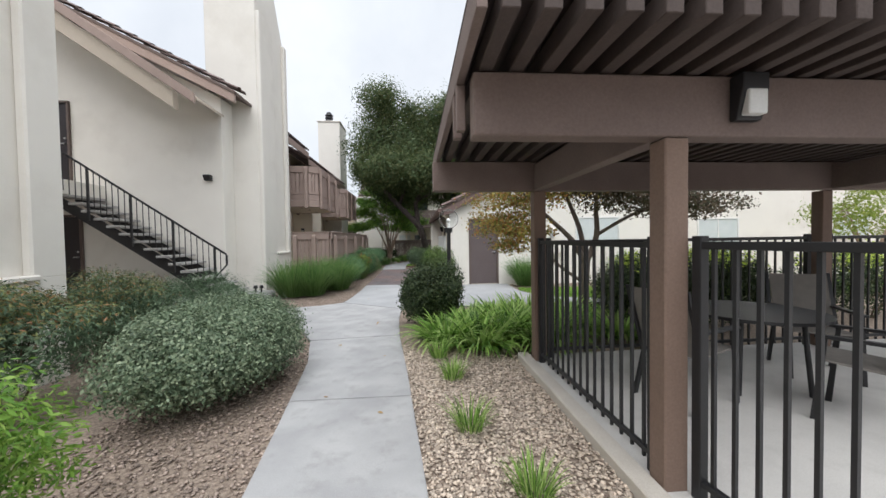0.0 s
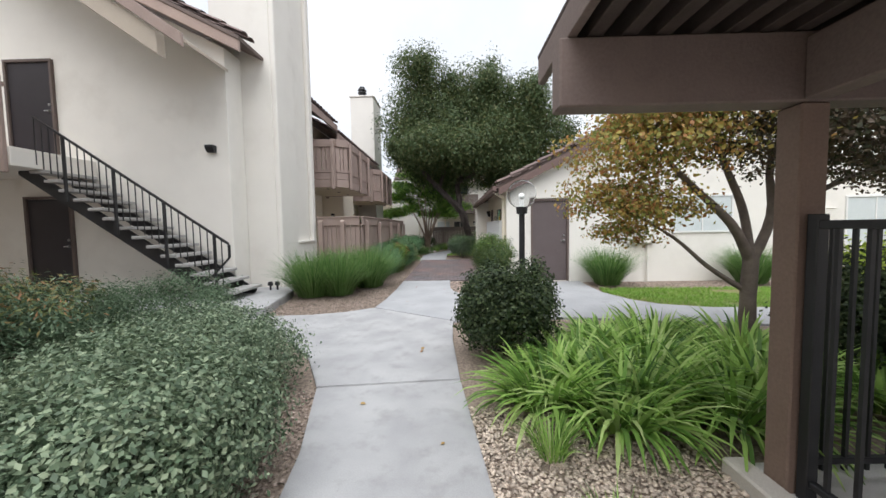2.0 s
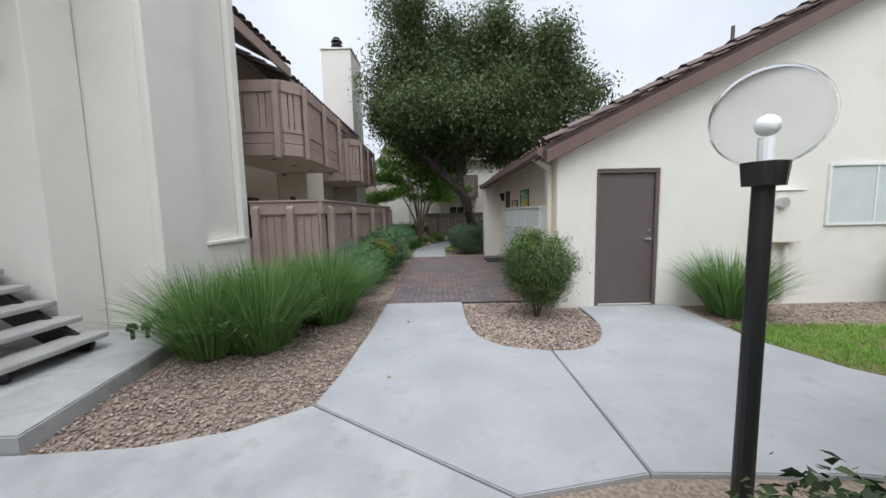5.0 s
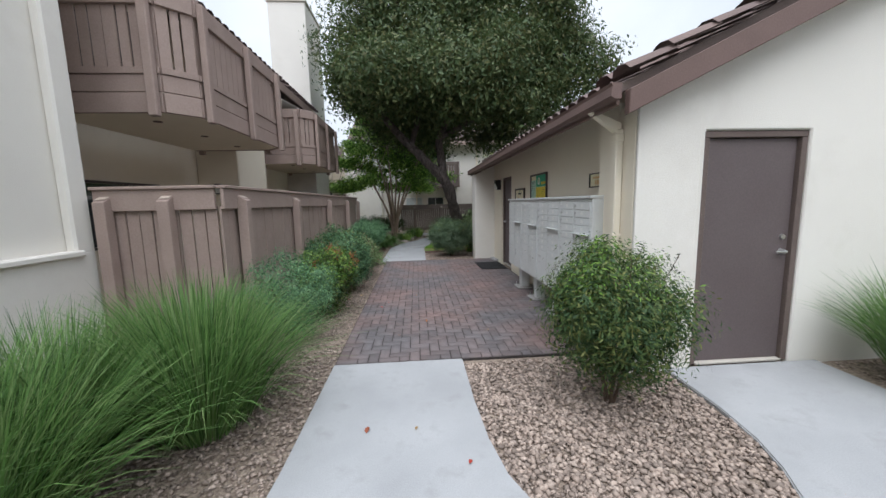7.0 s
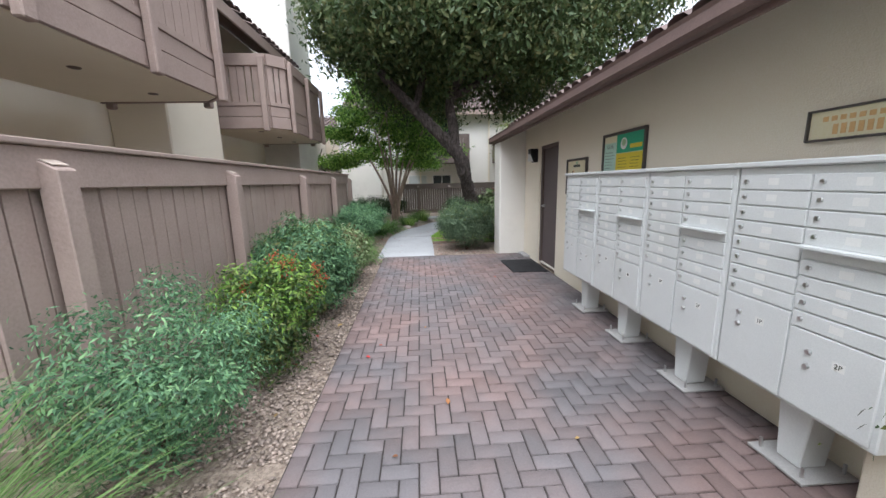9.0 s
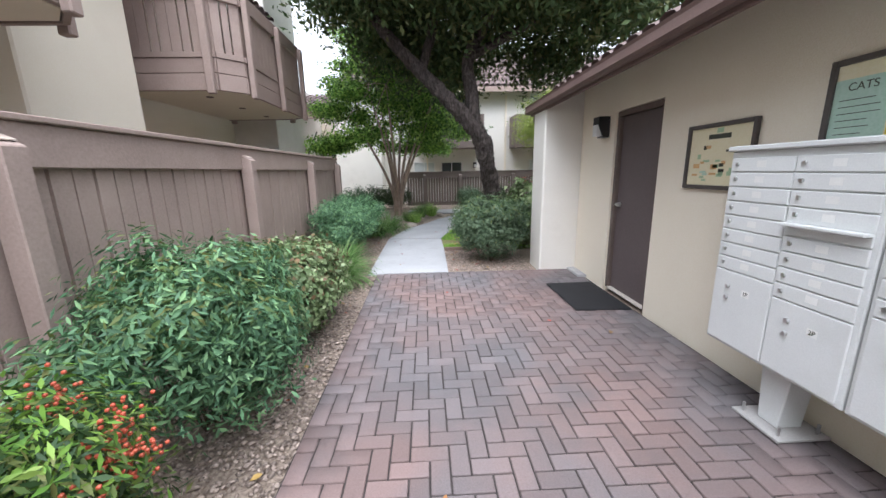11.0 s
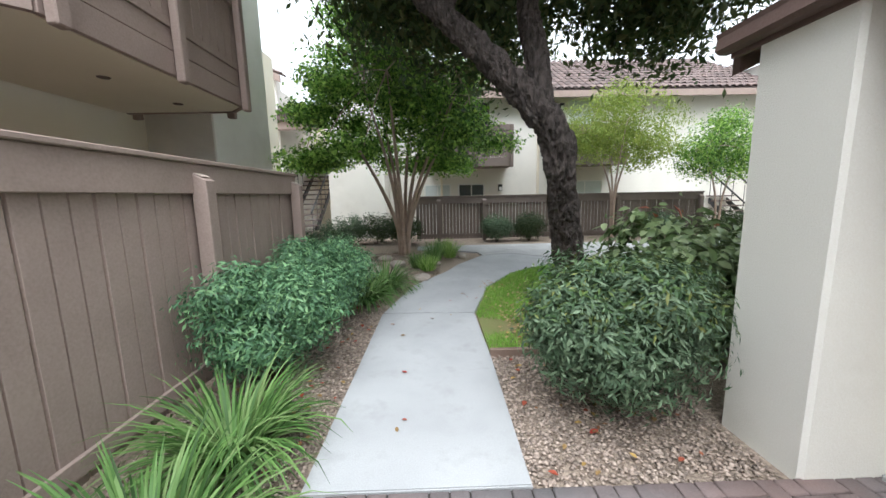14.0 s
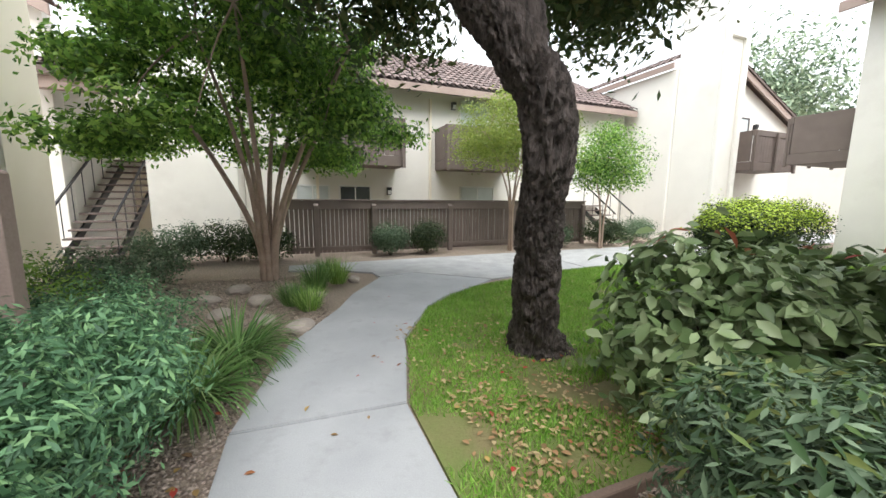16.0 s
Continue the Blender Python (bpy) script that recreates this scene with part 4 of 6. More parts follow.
def window(name, at, w, h, rz, label, panes=2, blind=None, frame_m=None):
    """A sliding window set in a wall that faces local -y."""
    t = empty(name, at, rz)
    tagged(t, label, "window", kind="structure")
    fm = frame_m or frame_paint
    part("window_frame", boxes(((-w / 2 - 0.04, -0.03, -0.04), (w / 2 + 0.04, 0.04, 0.0)), ((-w / 2 - 0.04, -0.03, h), (w / 2 + 0.04, 0.04, h + 0.04)),
                               ((-w / 2 - 0.04, -0.03, 0.001), (-w / 2, 0.04, h - 0.001)), ((w / 2, -0.03, 0.001), (w / 2 + 0.04, 0.04, h - 0.001))), fm, t)
    for i in range(panes):
        x0, x1 = -w / 2 + i * w / panes, -w / 2 + (i + 1) * w / panes
        part("pane", box((x0 + 0.015, -0.008, 0.005), (x1 - 0.015, 0.004, h - 0.005)), blind if blind else window_glass, t)
        if i:
            part("mullion", box((x0 - 0.014, -0.022, 0.002), (x0 + 0.014, 0.03, h - 0.002)), fm, t)
    return t


window("window_patio", (-5.19, 15.3, 1.0), 1.5, 0.95, 90, "dark patio window under the balcony", 2)
window("window_patio", (-5.19, 13.75, 1.15), 0.8, 0.9, 90, "small window with pale blinds under the balcony", 1, blind_mat)
window("window_patio", (-5.19, 20.6, 1.0), 1.5, 0.95, 90, "dark patio window under the far balcony", 2)
window("window_balcony", (-5.19, 15.0, 3.1), 1.6, 1.7, 90, "dark window above the balcony rail", 2)
wall_lantern("wall_lamp", (-4.75, 17.34, 1.95), 0, "small dark wall lamp with a pale lens on the pier", 0.12, 0.22, 0.12)

# ---- mail building ----
WX = 1.68
structure("wall_mail", section([(12.21, -0.1), (16.885, -0.1), (16.885, 2.10), (17.735, 2.10), (17.735, -0.1), (18.62, -0.1), (18.62, 2.62), (12.21, 2.62)], "x", WX, WX + 0.3), stucco_cream, "cream stucco wall behind the mailboxes")
structure("wall_mail_gable", section([(1.44, -0.1), (2.05, -0.1), (2.05, 2.11), (3.02, 2.11), (3.02, -0.1), (22, -0.1), (22, 3.6), (11.0, 6.9), (1.44, 2.36)], "y", 11.95, 12.2, 0.012), stucco, "cream stucco gable wall with a brown door")
structure("wall_mail_wing", section([(1.15, -0.1), (4.2, -0.1), (4.2, 3.80), (1.15, 2.30)], "y", 18.63, 19.15, 0.02), stucco, "cream stucco wing wall at the end of the mail building")
structure("wall_mail_north", box((1.99, 19.18, -0.1), (14, 19.5, 3.0), 0.01), stucco, "cream stucco north wall of the mail building")
structure("plinth_mail", box((1.56, 18.2, -0.05), (1.679, 18.62, 0.03), 0.01), concrete, "low concrete pad at the wall corner", "pad")

roof_b = tagged(empty("roof_mail"), "clay tile roof with brown fascia over the mail building", "roof", kind="structure")
RM = 0.485
part("deck", section([(1.18, 2.36), (1.18, 2.43), (11, 2.43 + RM * 9.82), (11, 2.36 + RM * 9.82)], "y", 11.78, 19.32, 0.004), wood_dark, roof_b)
part("fascia", box((1.145, 11.78, 2.27), (1.178, 19.34, 2.43), 0.006), eave_paint, roof_b)
gut = part("gutter", section([(1.06, 2.32), (1.07, 2.39), (1.06, 2.415), (1.143, 2.415), (1.143, 2.30), (1.09, 2.30)], "y", 11.70, 19.36), eave_paint, roof_b)
part("rake_board", section([(1.21, 2.19), (1.21, 2.375), (11, 2.375 + RM * 9.79), (11, 2.19 + RM * 9.79)], "y", 11.70, 11.775, 0.006), eave_paint, roof_b)
part("rake_board", section([(1.21, 2.19), (1.21, 2.375), (11, 2.375 + RM * 9.79), (11, 2.19 + RM * 9.79)], "y", 19.33, 19.40, 0.006), eave_paint, roof_b)
rl = 9.98 * math.hypot(1, RM)
for k, y in enumerate((11.66, 11.92)):
    roof_tiles("tile_row", (1.2, y, 2.47), (0, 1, 0), (1, 0, RM), 1, 30, 0.26, rl / 30, roof_b, 8 + k)
roof_tiles("tiles", (1.5, 12.2, 2.60), (0, 1, 0), (1, 0, RM), 28, 25, 0.254, rl / 26, roof_b, 11)

down = tagged(empty("downspout"), "cream painted downspout on the corner", "downspout", kind="structure")
part("pipe", boxes(((1.352, 12.12, 0.0), (1.42, 12.20, 2.16)), ((1.345, 12.113, 2.05), (1.424, 12.207, 2.12)), bevel=0.008), stucco_cream, down)
part("head", section([(1.10, 2.31), (1.16, 2.31), (1.40, 2.21), (1.40, 2.13), (1.352, 2.13)], "y", 12.125, 12.195, 0.005), stucco_cream, down)
part("strap", boxes(((1.348, 12.114, 1.2), (1.425, 12.206, 1.23)), bevel=0.002), stucco_cream, down)
structure("pier_mail", box((1.425, 12.202, -0.1), (WX - 0.002, 12.55, 2.40), 0.012), stucco_cream, "cream stucco pier at the building corner")
structure("pier_face", box((1.425, 11.955, -0.1), (1.438, 12.2, 2.34), 0.004), stucco_cream, "cream stucco return at the building corner")
structure("pilaster", section([(1.43, -0.05), (1.985, -0.05), (1.985, 2.56), (1.43, 2.29)], "y", 11.922, 11.949, 0.006), stucco, "slightly proud stucco pilaster beside the brown door")

door_leaf("door_gable", (2.535, 12.02, 0.0), 0.85, 2.045, 0, door_paint, "closed brown steel door in the gable wall")
door_leaf("door_mail", (WX + 0.075, 17.31, 0.02), 0.73, 2.015, -90, door_paint, "closed dark brown door beside the mailboxes", side=-1)
structure("store_inner_wall", box((WX + 0.31, 16.6, -0.1), (WX + 0.4, 18.0, 2.3)), stucco, "plain inner wall behind the door")
structure("store_inner_wall", box((1.9, 12.22, -0.1), (3.2, 12.3, 2.3)), stucco, "plain inner wall behind the door")
mat_ob = part("doormat", prism([(1.03, 17.0), (1.62, 16.98), (1.62, 17.93), (1.02, 17.93)], 0.0, 0.014, 0.005), mat_rubber)
tagged(mat_ob, "black rubber doormat on the brick pavers", "doormat")
wall_lantern("wall_lamp", (WX, 17.93, 1.95), -90, "dark wall lantern with a pale lens beside the brown door", 0.15, 0.24, 0.14)


def sign_board(name, y0, y1, z0, z1, label, category, e=0.03):
    """A framed flat sign on the wall behind the mailboxes; returns the thing and a painter of flat pieces (u along the wall towards -y, v up, in 0 to 1)."""
    t = tagged(empty(name, (WX, y1, z0)), label, category)
    w, h = y1 - y0, z1 - z0
    part("frame", boxes(((-0.03, -w, 0), (-0.001, -w + e, h)), ((-0.03, -e, 0), (-0.001, 0, h)), ((-0.03, -w + e + 0.001, 0), (-0.001, -e - 0.001, e)), ((-0.03, -w + e + 0.001, h - e), (-0.001, -e - 0.001, h)), bevel=0.003), frame_paint, t)

    def paint(nm, u0, v0, u1, v1, m, lift=1):
        return part(nm, box((-0.012 - 0.0015 * lift, -e - (w - 2 * e) * u1, e + (h - 2 * e) * v0), (-0.011 - 0.0015 * lift + 0.0008, -e - (w - 2 * e) * u0, e + (h - 2 * e) * v1)), m, t)

    return t, paint


def text_on(parent, words, at, size, material, rot=(90, 0, -90), name="lettering"):
    """Real letters as a flat mesh."""
    cu = bpy.data.curves.new(name, "FONT")
    cu.body, cu.size, cu.align_x, cu.align_y, cu.extrude = words, size, "CENTER", "CENTER", 0.0004
    tmp = bpy.data.objects.new(name, cu)
    scene.collection.objects.link(tmp)
    bpy.context.view_layer.update()
    me = bpy.data.meshes.new_from_object(tmp.evaluated_get(bpy.context.evaluated_depsgraph_get()))
    bpy.data.objects.remove(tmp)
    bpy.data.curves.remove(cu)
    me.materials.clear()
    me.materials.append(material)
    ob = new(name, me)
    ob.parent = parent
    ob.matrix_basis = pose(*at, *rot)
    return ob


sg, paint = sign_board("site_map", 15.86, 16.49, 1.30, 1.79, "framed cream site map of the grounds", "sign")
paint("sheet", 0, 0, 1, 1, cream_paper)
rs = random.Random(4)
for i in range(26):
    u, v = rs.uniform(0.04, 0.85), rs.uniform(0.06, 0.66)
    paint("map_block", u, v, u + rs.uniform(0.05, 0.12), v + rs.uniform(0.03, 0.09), rs.choice([map_orange, map_green, ink, mint_paper]) if i % 4 else map_green, 2)
paint("title_bar", 0.32, 0.80, 0.68, 0.88, ink, 2)
paint("emblem", 0.45, 0.90, 0.55, 0.98, map_green, 2)

nb, paint = sign_board("notice_board", 14.66, 15.47, 1.42, 2.0, "framed notice board with green and yellow notices", "notice board")
paint("backing", 0, 0, 1, 1, cream_paper)
paint("notice", 0.0, 0.05, 0.33, 0.86, mint_paper, 2)
paint("notice", 0.34, 0.0, 1.0, 0.62, yellow_paper, 2)
paint("notice", 0.34, 0.63, 1.0, 1.0, green_paper, 2)
part("emblem", cyl((-0.0175, -0.03 - 0.75 * 0.53, 0.03 + 0.52 * 0.81), (-0.0165, -0.03 - 0.75 * 0.53, 0.03 + 0.52 * 0.81), 0.06, 0.06, 20), white_paint, nb)
part("emblem_tree", cyl((-0.0185, -0.03 - 0.75 * 0.53, 0.03 + 0.52 * 0.83), (-0.0176, -0.03 - 0.75 * 0.53, 0.03 + 0.52 * 0.83), 0.035, 0.035, 16), map_green, nb)
paint("title_bar", 0.68, 0.70, 0.95, 0.78, yellow_paper, 3)
for i in range(9):
    paint("text_line", 0.04, 0.14 + i * 0.065, 0.04 + 0.16 + 0.1 * rs.random(), 0.147 + i * 0.065, ink, 3)
for i in range(8):
    paint("text_line", 0.40, 0.10 + i * 0.06, 0.52 + 0.1 * rs.random(), 0.107 + i * 0.06, ink, 3)
    paint("text_line", 0.70, 0.10 + i * 0.06, 0.84 + 0.1 * rs.random(), 0.107 + i * 0.06, ink, 3)
text_on(nb, "CATS", (-0.0172, -0.03 - 0.75 * 0.17, 0.03 + 0.52 * 0.78), 0.055, ink)

us, paint = sign_board("unit_sign", 12.76, 13.22, 1.685, 1.85, "small cream plaque with unit numbers", "sign", 0.012)
paint("plate", 0, 0, 1, 1, cream_paper)
for i in range(6):
    paint("number_bar", 0.26 + i * 0.085, 0.14, 0.315 + i * 0.085, 0.5, map_orange, 2)
for i in range(8):
    paint("letter_bar", 0.14 + i * 0.092, 0.62, 0.20 + i * 0.092, 0.80, map_orange, 2)

# cluster mailboxes: columns of letter doors over parcel doors
def mailbox_unit(at):
    t = tagged(empty("mailbox_unit", at), "grey steel cluster mailbox unit with numbered letter doors on a pedestal", "mailbox", "mailboxes along the wall")
    W, H, D = 0.79, 1.17, 0.34
    part("body", box((0, -W / 2, 0.385), (D, W / 2, 0.385 + H), 0.006), grey_metal, t)
    part("hood", box((-0.03, -W / 2 - 0.004, 0.386 + H), (D + 0.01, W / 2 + 0.004, 0.415 + H), 0.006), grey_metal, t)
    part("pedestal", section([(-0.06, 0.02), (0.06, 0.02), (0.09, 0.384), (-0.09, 0.384)], "x", 0.10, 0.25, 0.006), grey_metal, t)
    part("base_plate", box((0.02, -0.15, 0.002), (0.33, 0.15, 0.019), 0.004), concrete_step, t)
    for bx in (0.06, 0.29):
        for by in (-0.11, 0.11):
            part("anchor_bolt", cyl((bx, by, 0.018), (bx, by, 0.075), 0.008, 0.008, 8), chrome, t)
    for c in (0, 1):
        y1 = W / 2 - 0.022 - c * 0.378
        y0 = y1 - 0.366
        z = 0.385 + H - 0.03
        rows = ["d"] * 4 + (["slot"] if c else []) + ["d"] * 4 + ["p"]
        for i, kind in enumerate(rows):
            hh = 0.083 if kind == "d" else (0.062 if kind == "slot" else z - 0.405)
            if kind == "slot":
                s = part("mail_slot", box((-0.010, y0, z - hh), (0.001, y1, z - 0.004), 0.002), grey_metal, t)
                part("slot_flap", section([(y0, z - 0.016), (y1, z - 0.016), (y1, z), (y0, z)], "x", -0.055, -0.008, 0.003), grey_metal, s)
            else:
                dr = part("parcel_door" if kind == "p" else "letter_door", box((-0.012, y0, z - hh), (0.001, y1, z - 0.008), 0.003), grey_metal, t)
                if kind == "d":
                    part("lock", cyl((-0.009, y1 - 0.04, z - hh * 0.5), (-0.022, y1 - 0.04, z - hh * 0.5), 0.012, 0.010, 10), chrome, dr)
                    part("number_label", box((-0.0125, y0 + 0.15, z - hh * 0.72), (-0.0105, y0 + 0.205, z - hh * 0.3)), white_paint, dr)
                else:
                    for q in (0.0, 0.07):
                        part("lock", cyl((-0.009, y1 - 0.10, z - 0.10 - q), (-0.026, y1 - 0.10, z - 0.10 - q), 0.014, 0.011, 10), chrome, dr)
                    part("number_label", box((-0.0125, y0 + 0.12, z - 0.135), (-0.0105, y0 + 0.17, z - 0.095)), white_paint, dr)
                    text_on(dr, "2P" if c else "1P", (-0.0135, y0 + 0.145, z - 0.115), 0.032, ink)
            z -= hh
    return t


unit = mailbox_unit((1.31, 15.23, 0.0))
for k in (1, 2, 3):
    copy_thing(unit, pose(1.31, 15.23 - 0.8 * k, 0.0))

# fixtures on the gable wall
meter = tagged(empty("meter_box", (4.78, 11.95, 0.0)), "cream painted utility meter box on the gable wall", "meter box")
part("cabinet", box((-0.32, -0.16, 0.95), (0.32, -0.001, 1.72), 0.012), stucco, meter)
part("hood", box((-0.34, -0.18, 1.722), (0.34, -0.001, 1.75), 0.008), stucco, meter)
part("meter_dial", cyl((-0.05, -0.16, 1.55), (-0.05, -0.24, 1.55), 0.085, 0.075, 18), chrome, meter, "round glass-faced meter")
part("conduit", cyl((0.18, -0.06, 0.0), (0.18, -0.06, 0.96), 0.03, 0.03, 10), stucco, meter)
meter2 = copy_thing(meter, pose(9.1, 11.95, 0.0))
window("window_gable", (6.32, 11.945, 1.23), 1.42, 0.86, 0, "sliding window with pale blinds in the gable wall", 2, blind_mat, white_paint)
window("window_gable", (10.55, 11.945, 0.85), 1.4, 1.15, 0, "sliding window with pale blinds in the gable wall", 2, blind_mat, white_paint)
window("window_gable", (15.5, 11.945, 1.3), 1.3, 0.85, 0, "sliding window with pale blinds in the gable wall", 2, blind_mat, white_paint)
structure("vent_pipe", cyl((5.6, 14.0, 4.2), (5.6, 14.0, 5.1), 0.035, 0.035, 10), wood_dark, "brown roof vent pipe", "pipe")

# ---- pavilion ----
pavilion = tagged(empty("pavilion"), "brown timber pavilion with an open slatted roof", "pavilion", kind="structure")
for px, py in ((1.78, 2.50), (1.78, 4.67), (5.5, 2.5), (5.5, 4.75)):
    pst = part("post", box((px - 0.06, py - 0.07, 0.02), (px + 0.078, py + 0.07, 2.0), 0.008), wood_tan, pavilion)
    part("post_foot", box((px - 0.065, py - 0.075, 0.0), (px + 0.083, py + 0.075, 0.03), 0.004), black_metal, pst)
for by, x0 in ((2.50, 0.67), (4.67, 0.56)):
    part("beam", box((x0, by - 0.07, 2.005), (7.0, by + 0.07, 2.335), 0.008), pavilion_paint, pavilion)
for bx in (1.78, 5.5):
    part("cross_beam", box((bx - 0.06, 2.575, 2.01), (bx + 0.06, 4.595, 2.30), 0.006), pavilion_paint, pavilion)
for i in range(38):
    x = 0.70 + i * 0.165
    part("slat", box((x, 1.93, 2.345), (x + 0.075, 5.2, 2.455), 0.004), underside_shade, pavilion)
part("edge_board", box((0.60, 1.93, 2.34), (0.645, 5.2, 2.50), 0.004), pavilion_paint, pavilion)
for i in range(2):
    part("edge_block", box((0.60, 2.60 + i * 0.16, 2.08), (0.65, 2.66 + i * 0.16, 2.335), 0.004), pavilion_paint, pavilion)
part("roof_sheet", box((0.60, 1.95, 2.505), (7.0, 5.22, 2.53), 0.004), underside_shade, pavilion)
wall_lantern("pavilion_lamp", (2.16, 2.428, 2.2), 0, "black wall lantern with a pale lens on the pavilion beam", 0.15, 0.24, 0.09)
part("pad", prism([(1.72, -3), (1.72, 4.85), (11, 4.95), (11, -3)], -0.1, 0.03, 0.008), concrete_lightened, pavilion)
kerb = structure("kerb", box((1.58, -3, -0.1), (1.715, 4.86, 0.06), 0.012), curb_mat, "narrow pale concrete kerb along the pavilion", "kerb")


def iron_fence(p, q, label, top=1.43, pitch=0.12, bar=0.0095):
    """A black steel picket fence between two points."""
    p, q = Vector((*p, 0)), Vector((*q, 0))
    L = (q - p).length
    t = empty("picket_fence", p, math.degrees(math.atan2(q.y - p.y, q.x - p.x)))
    tagged(t, label, "fence", "black picket fence panels")
    part("top_rail", box((0, -0.022, top - 0.04), (L, 0.022, top), 0.004), black_metal, t)
    part("bottom_rail", box((0, -0.018, 0.11), (L, 0.018, 0.145), 0.004), black_metal, t)
    n = int(L / pitch)
    for i in range(1, n):
        x = i * L / n
        part("picket", box((x - bar, -bar, 0.07), (x + bar, bar, top - 0.02)), black_metal, t)
    for x in (0.03, L - 0.03):
        part("fence_post", box((x - 0.028, -0.028, 0.0), (x + 0.028, 0.028, top + 0.03), 0.004), black_metal, t)
    return t


iron_fence((1.78, 2.58), (1.78, 4.59), "black steel picket fence between the pavilion posts")
iron_fence((1.87, 2.40), (2.20, -0.12), "black steel picket fence running on from the pavilion post", pitch=0.106)
iron_fence((1.90, 4.72), (5.38, 4.78), "black steel picket fence along the pavilion back")
iron_fence((5.62, 4.78), (9.1, 4.78), "black steel picket fence along the pavilion back")
iron_fence((2.21, -0.2), (2.54, -2.8), "black steel picket fence running on beside the pad", pitch=0.106)


def patio_chair(at, rz):
    t = tagged(empty("patio_chair", at, rz), "dark metal patio chair with a taupe sling seat", "chair", "chairs round the patio table")
    part("seat", section([(-0.24, 0.43), (0.24, 0.46), (0.24, 0.475), (-0.24, 0.445)], "x", -0.24, 0.24), sling, t)
    part("backrest", section([(-0.24, 0.44), (-0.42, 0.98), (-0.405, 0.985), (-0.225, 0.45)], "x", -0.24, 0.24), sling, t)
    for s in (-0.26, 0.26):
        part("side_frame", section([(-0.26, 0.42), (-0.45, 1.0), (-0.42, 1.0), (-0.23, 0.43)], "x", s - 0.014, s + 0.014), black_metal, t)
        part("armrest", box((s - 0.03, -0.3, 0.64), (s + 0.03, 0.24, 0.665), 0.006), black_metal, t)
        part("leg", section([(0.22, 0.0), (0.26, 0.0), (0.20, 0.64), (0.17, 0.64)], "x", s - 0.014, s + 0.014), black_metal, t)
        part("leg", section([(-0.36, 0.0), (-0.32, 0.0), (-0.18, 0.44), (-0.22, 0.44)], "x", s - 0.014, s + 0.014), black_metal, t)
    return t


chair = patio_chair((2.75, 3.55, 0.03), -70)
for x, y, r in ((3.75, 3.0, 30), (4.4, 3.9, 150), (6.6, 3.6, 80)):
    copy_thing(chair, pose(x, y, 0.03, 0, 0, r))
table = tagged(empty("patio_table", (3.55, 3.75, 0.03)), "round dark patio table", "table")
part("tabletop", cyl((0, 0, 0.68), (0, 0, 0.71), 0.55, 0.56, 28), black_metal, table)
for k in range(4):
    a = 0.6 + k * math.pi / 2
    part("leg", cyl((0.42 * math.cos(a), 0.42 * math.sin(a), 0.0), (0.36 * math.cos(a), 0.36 * math.sin(a), 0.68), 0.02, 0.02, 8), black_metal, table)

# ---- globe lamp ----
globe_glass = bpy.data.materials.new("globe_acrylic")
globe_glass.use_nodes = True
gb = globe_glass.node_tree.nodes["Principled BSDF"]
gb.inputs["Transmission Weight"].default_value, gb.inputs["Roughness"].default_value, gb.inputs["IOR"].default_value = 1.0, 0.04, 1.08
gb.inputs["Base Color"].default_value = (0.93, 0.94, 0.95, 1)
lamp = tagged(empty("globe_lamp", (1.04, 7.98, 0.0)), "black post lamp with a clear globe", "street lamp")
part("post", cyl((0, 0, 0), (0, 0, 1.60), 0.043, 0.04, 14), black_metal, lamp)
part("collar", cyl((0, 0, 1.60), (0, 0, 1.70), 0.075, 0.085, 16), black_metal, lamp)
gm = ball((0, 0, 1.88), 0.205, None, 4)
inner = ball((0, 0, 1.88), 0.198, None, 4)
bmesh.ops.reverse_faces(inner, faces=inner.faces[:])
tmp = bpy.data.meshes.new("tmp")
inner.to_mesh(tmp)
inner.free()
gm.from_mesh(tmp)
for f in gm.faces:
    f.smooth = True
gl = part("globe", gm, globe_glass, lamp, "clear acrylic globe")
gl.visible_shadow = False
part("bulb_holder", cyl((0, 0, 1.70), (0, 0, 1.80), 0.03, 0.03, 12), white_paint, lamp)
part("bulb", ball((0, 0, 1.85), 0.045, None, 3), lamp_white, lamp)

# faucet by the stairs
fa = tagged(empty("hose_bib", (-3.95, 10.5, 0.12)), "dark hose valve and pipe beside the stairs", "valve")
part("pipe", cyl((0, 0, 0), (0, 0, 0.13), 0.022, 0.022, 8), black_metal, fa)
part("valve", boxes(((-0.05, -0.04, 0.10), (0.05, 0.04, 0.16)), bevel=0.012), black_metal, fa)
part("handle", cyl((0.0, 0, 0.16), (0.0, 0, 0.185), 0.045, 0.04, 10), black_metal, fa)
copy_thing(fa, pose(-3.82, 10.55, 0.12, 0, 0, 30))

# ---- buildings beyond the court ----
structure("wall_far", box((-2.4, 31.0, -0.1), (12.1, 31.4, 5.2), 0.01), stucco, "cream stucco apartment wall across the court")
far_roof = tagged(empty("roof_far"), "clay tile roof across the court", "roof", kind="structure")
part("deck", section([(30.4, 5.0), (30.4, 5.1), (35, 7.6), (35, 7.5)], "x", -4.3, 12.1), wood_dark, far_roof)
part("fascia", box((-4.3, 30.36, 4.86), (12.1, 30.41, 5.08), 0.005), wood, far_roof)
roof_tiles("tiles", (-4.3, 30.38, 5.11), (1, 0, 0), (0, 4.6, 2.5), 63, 12, 0.26, 0.44, far_roof, 21)
structure("wall_far_wing", box((-4.4, 30.0, -0.1), (-2.42, 31.4, 5.0), 0.02), stucco, "cream stucco wing beside the far stairs")


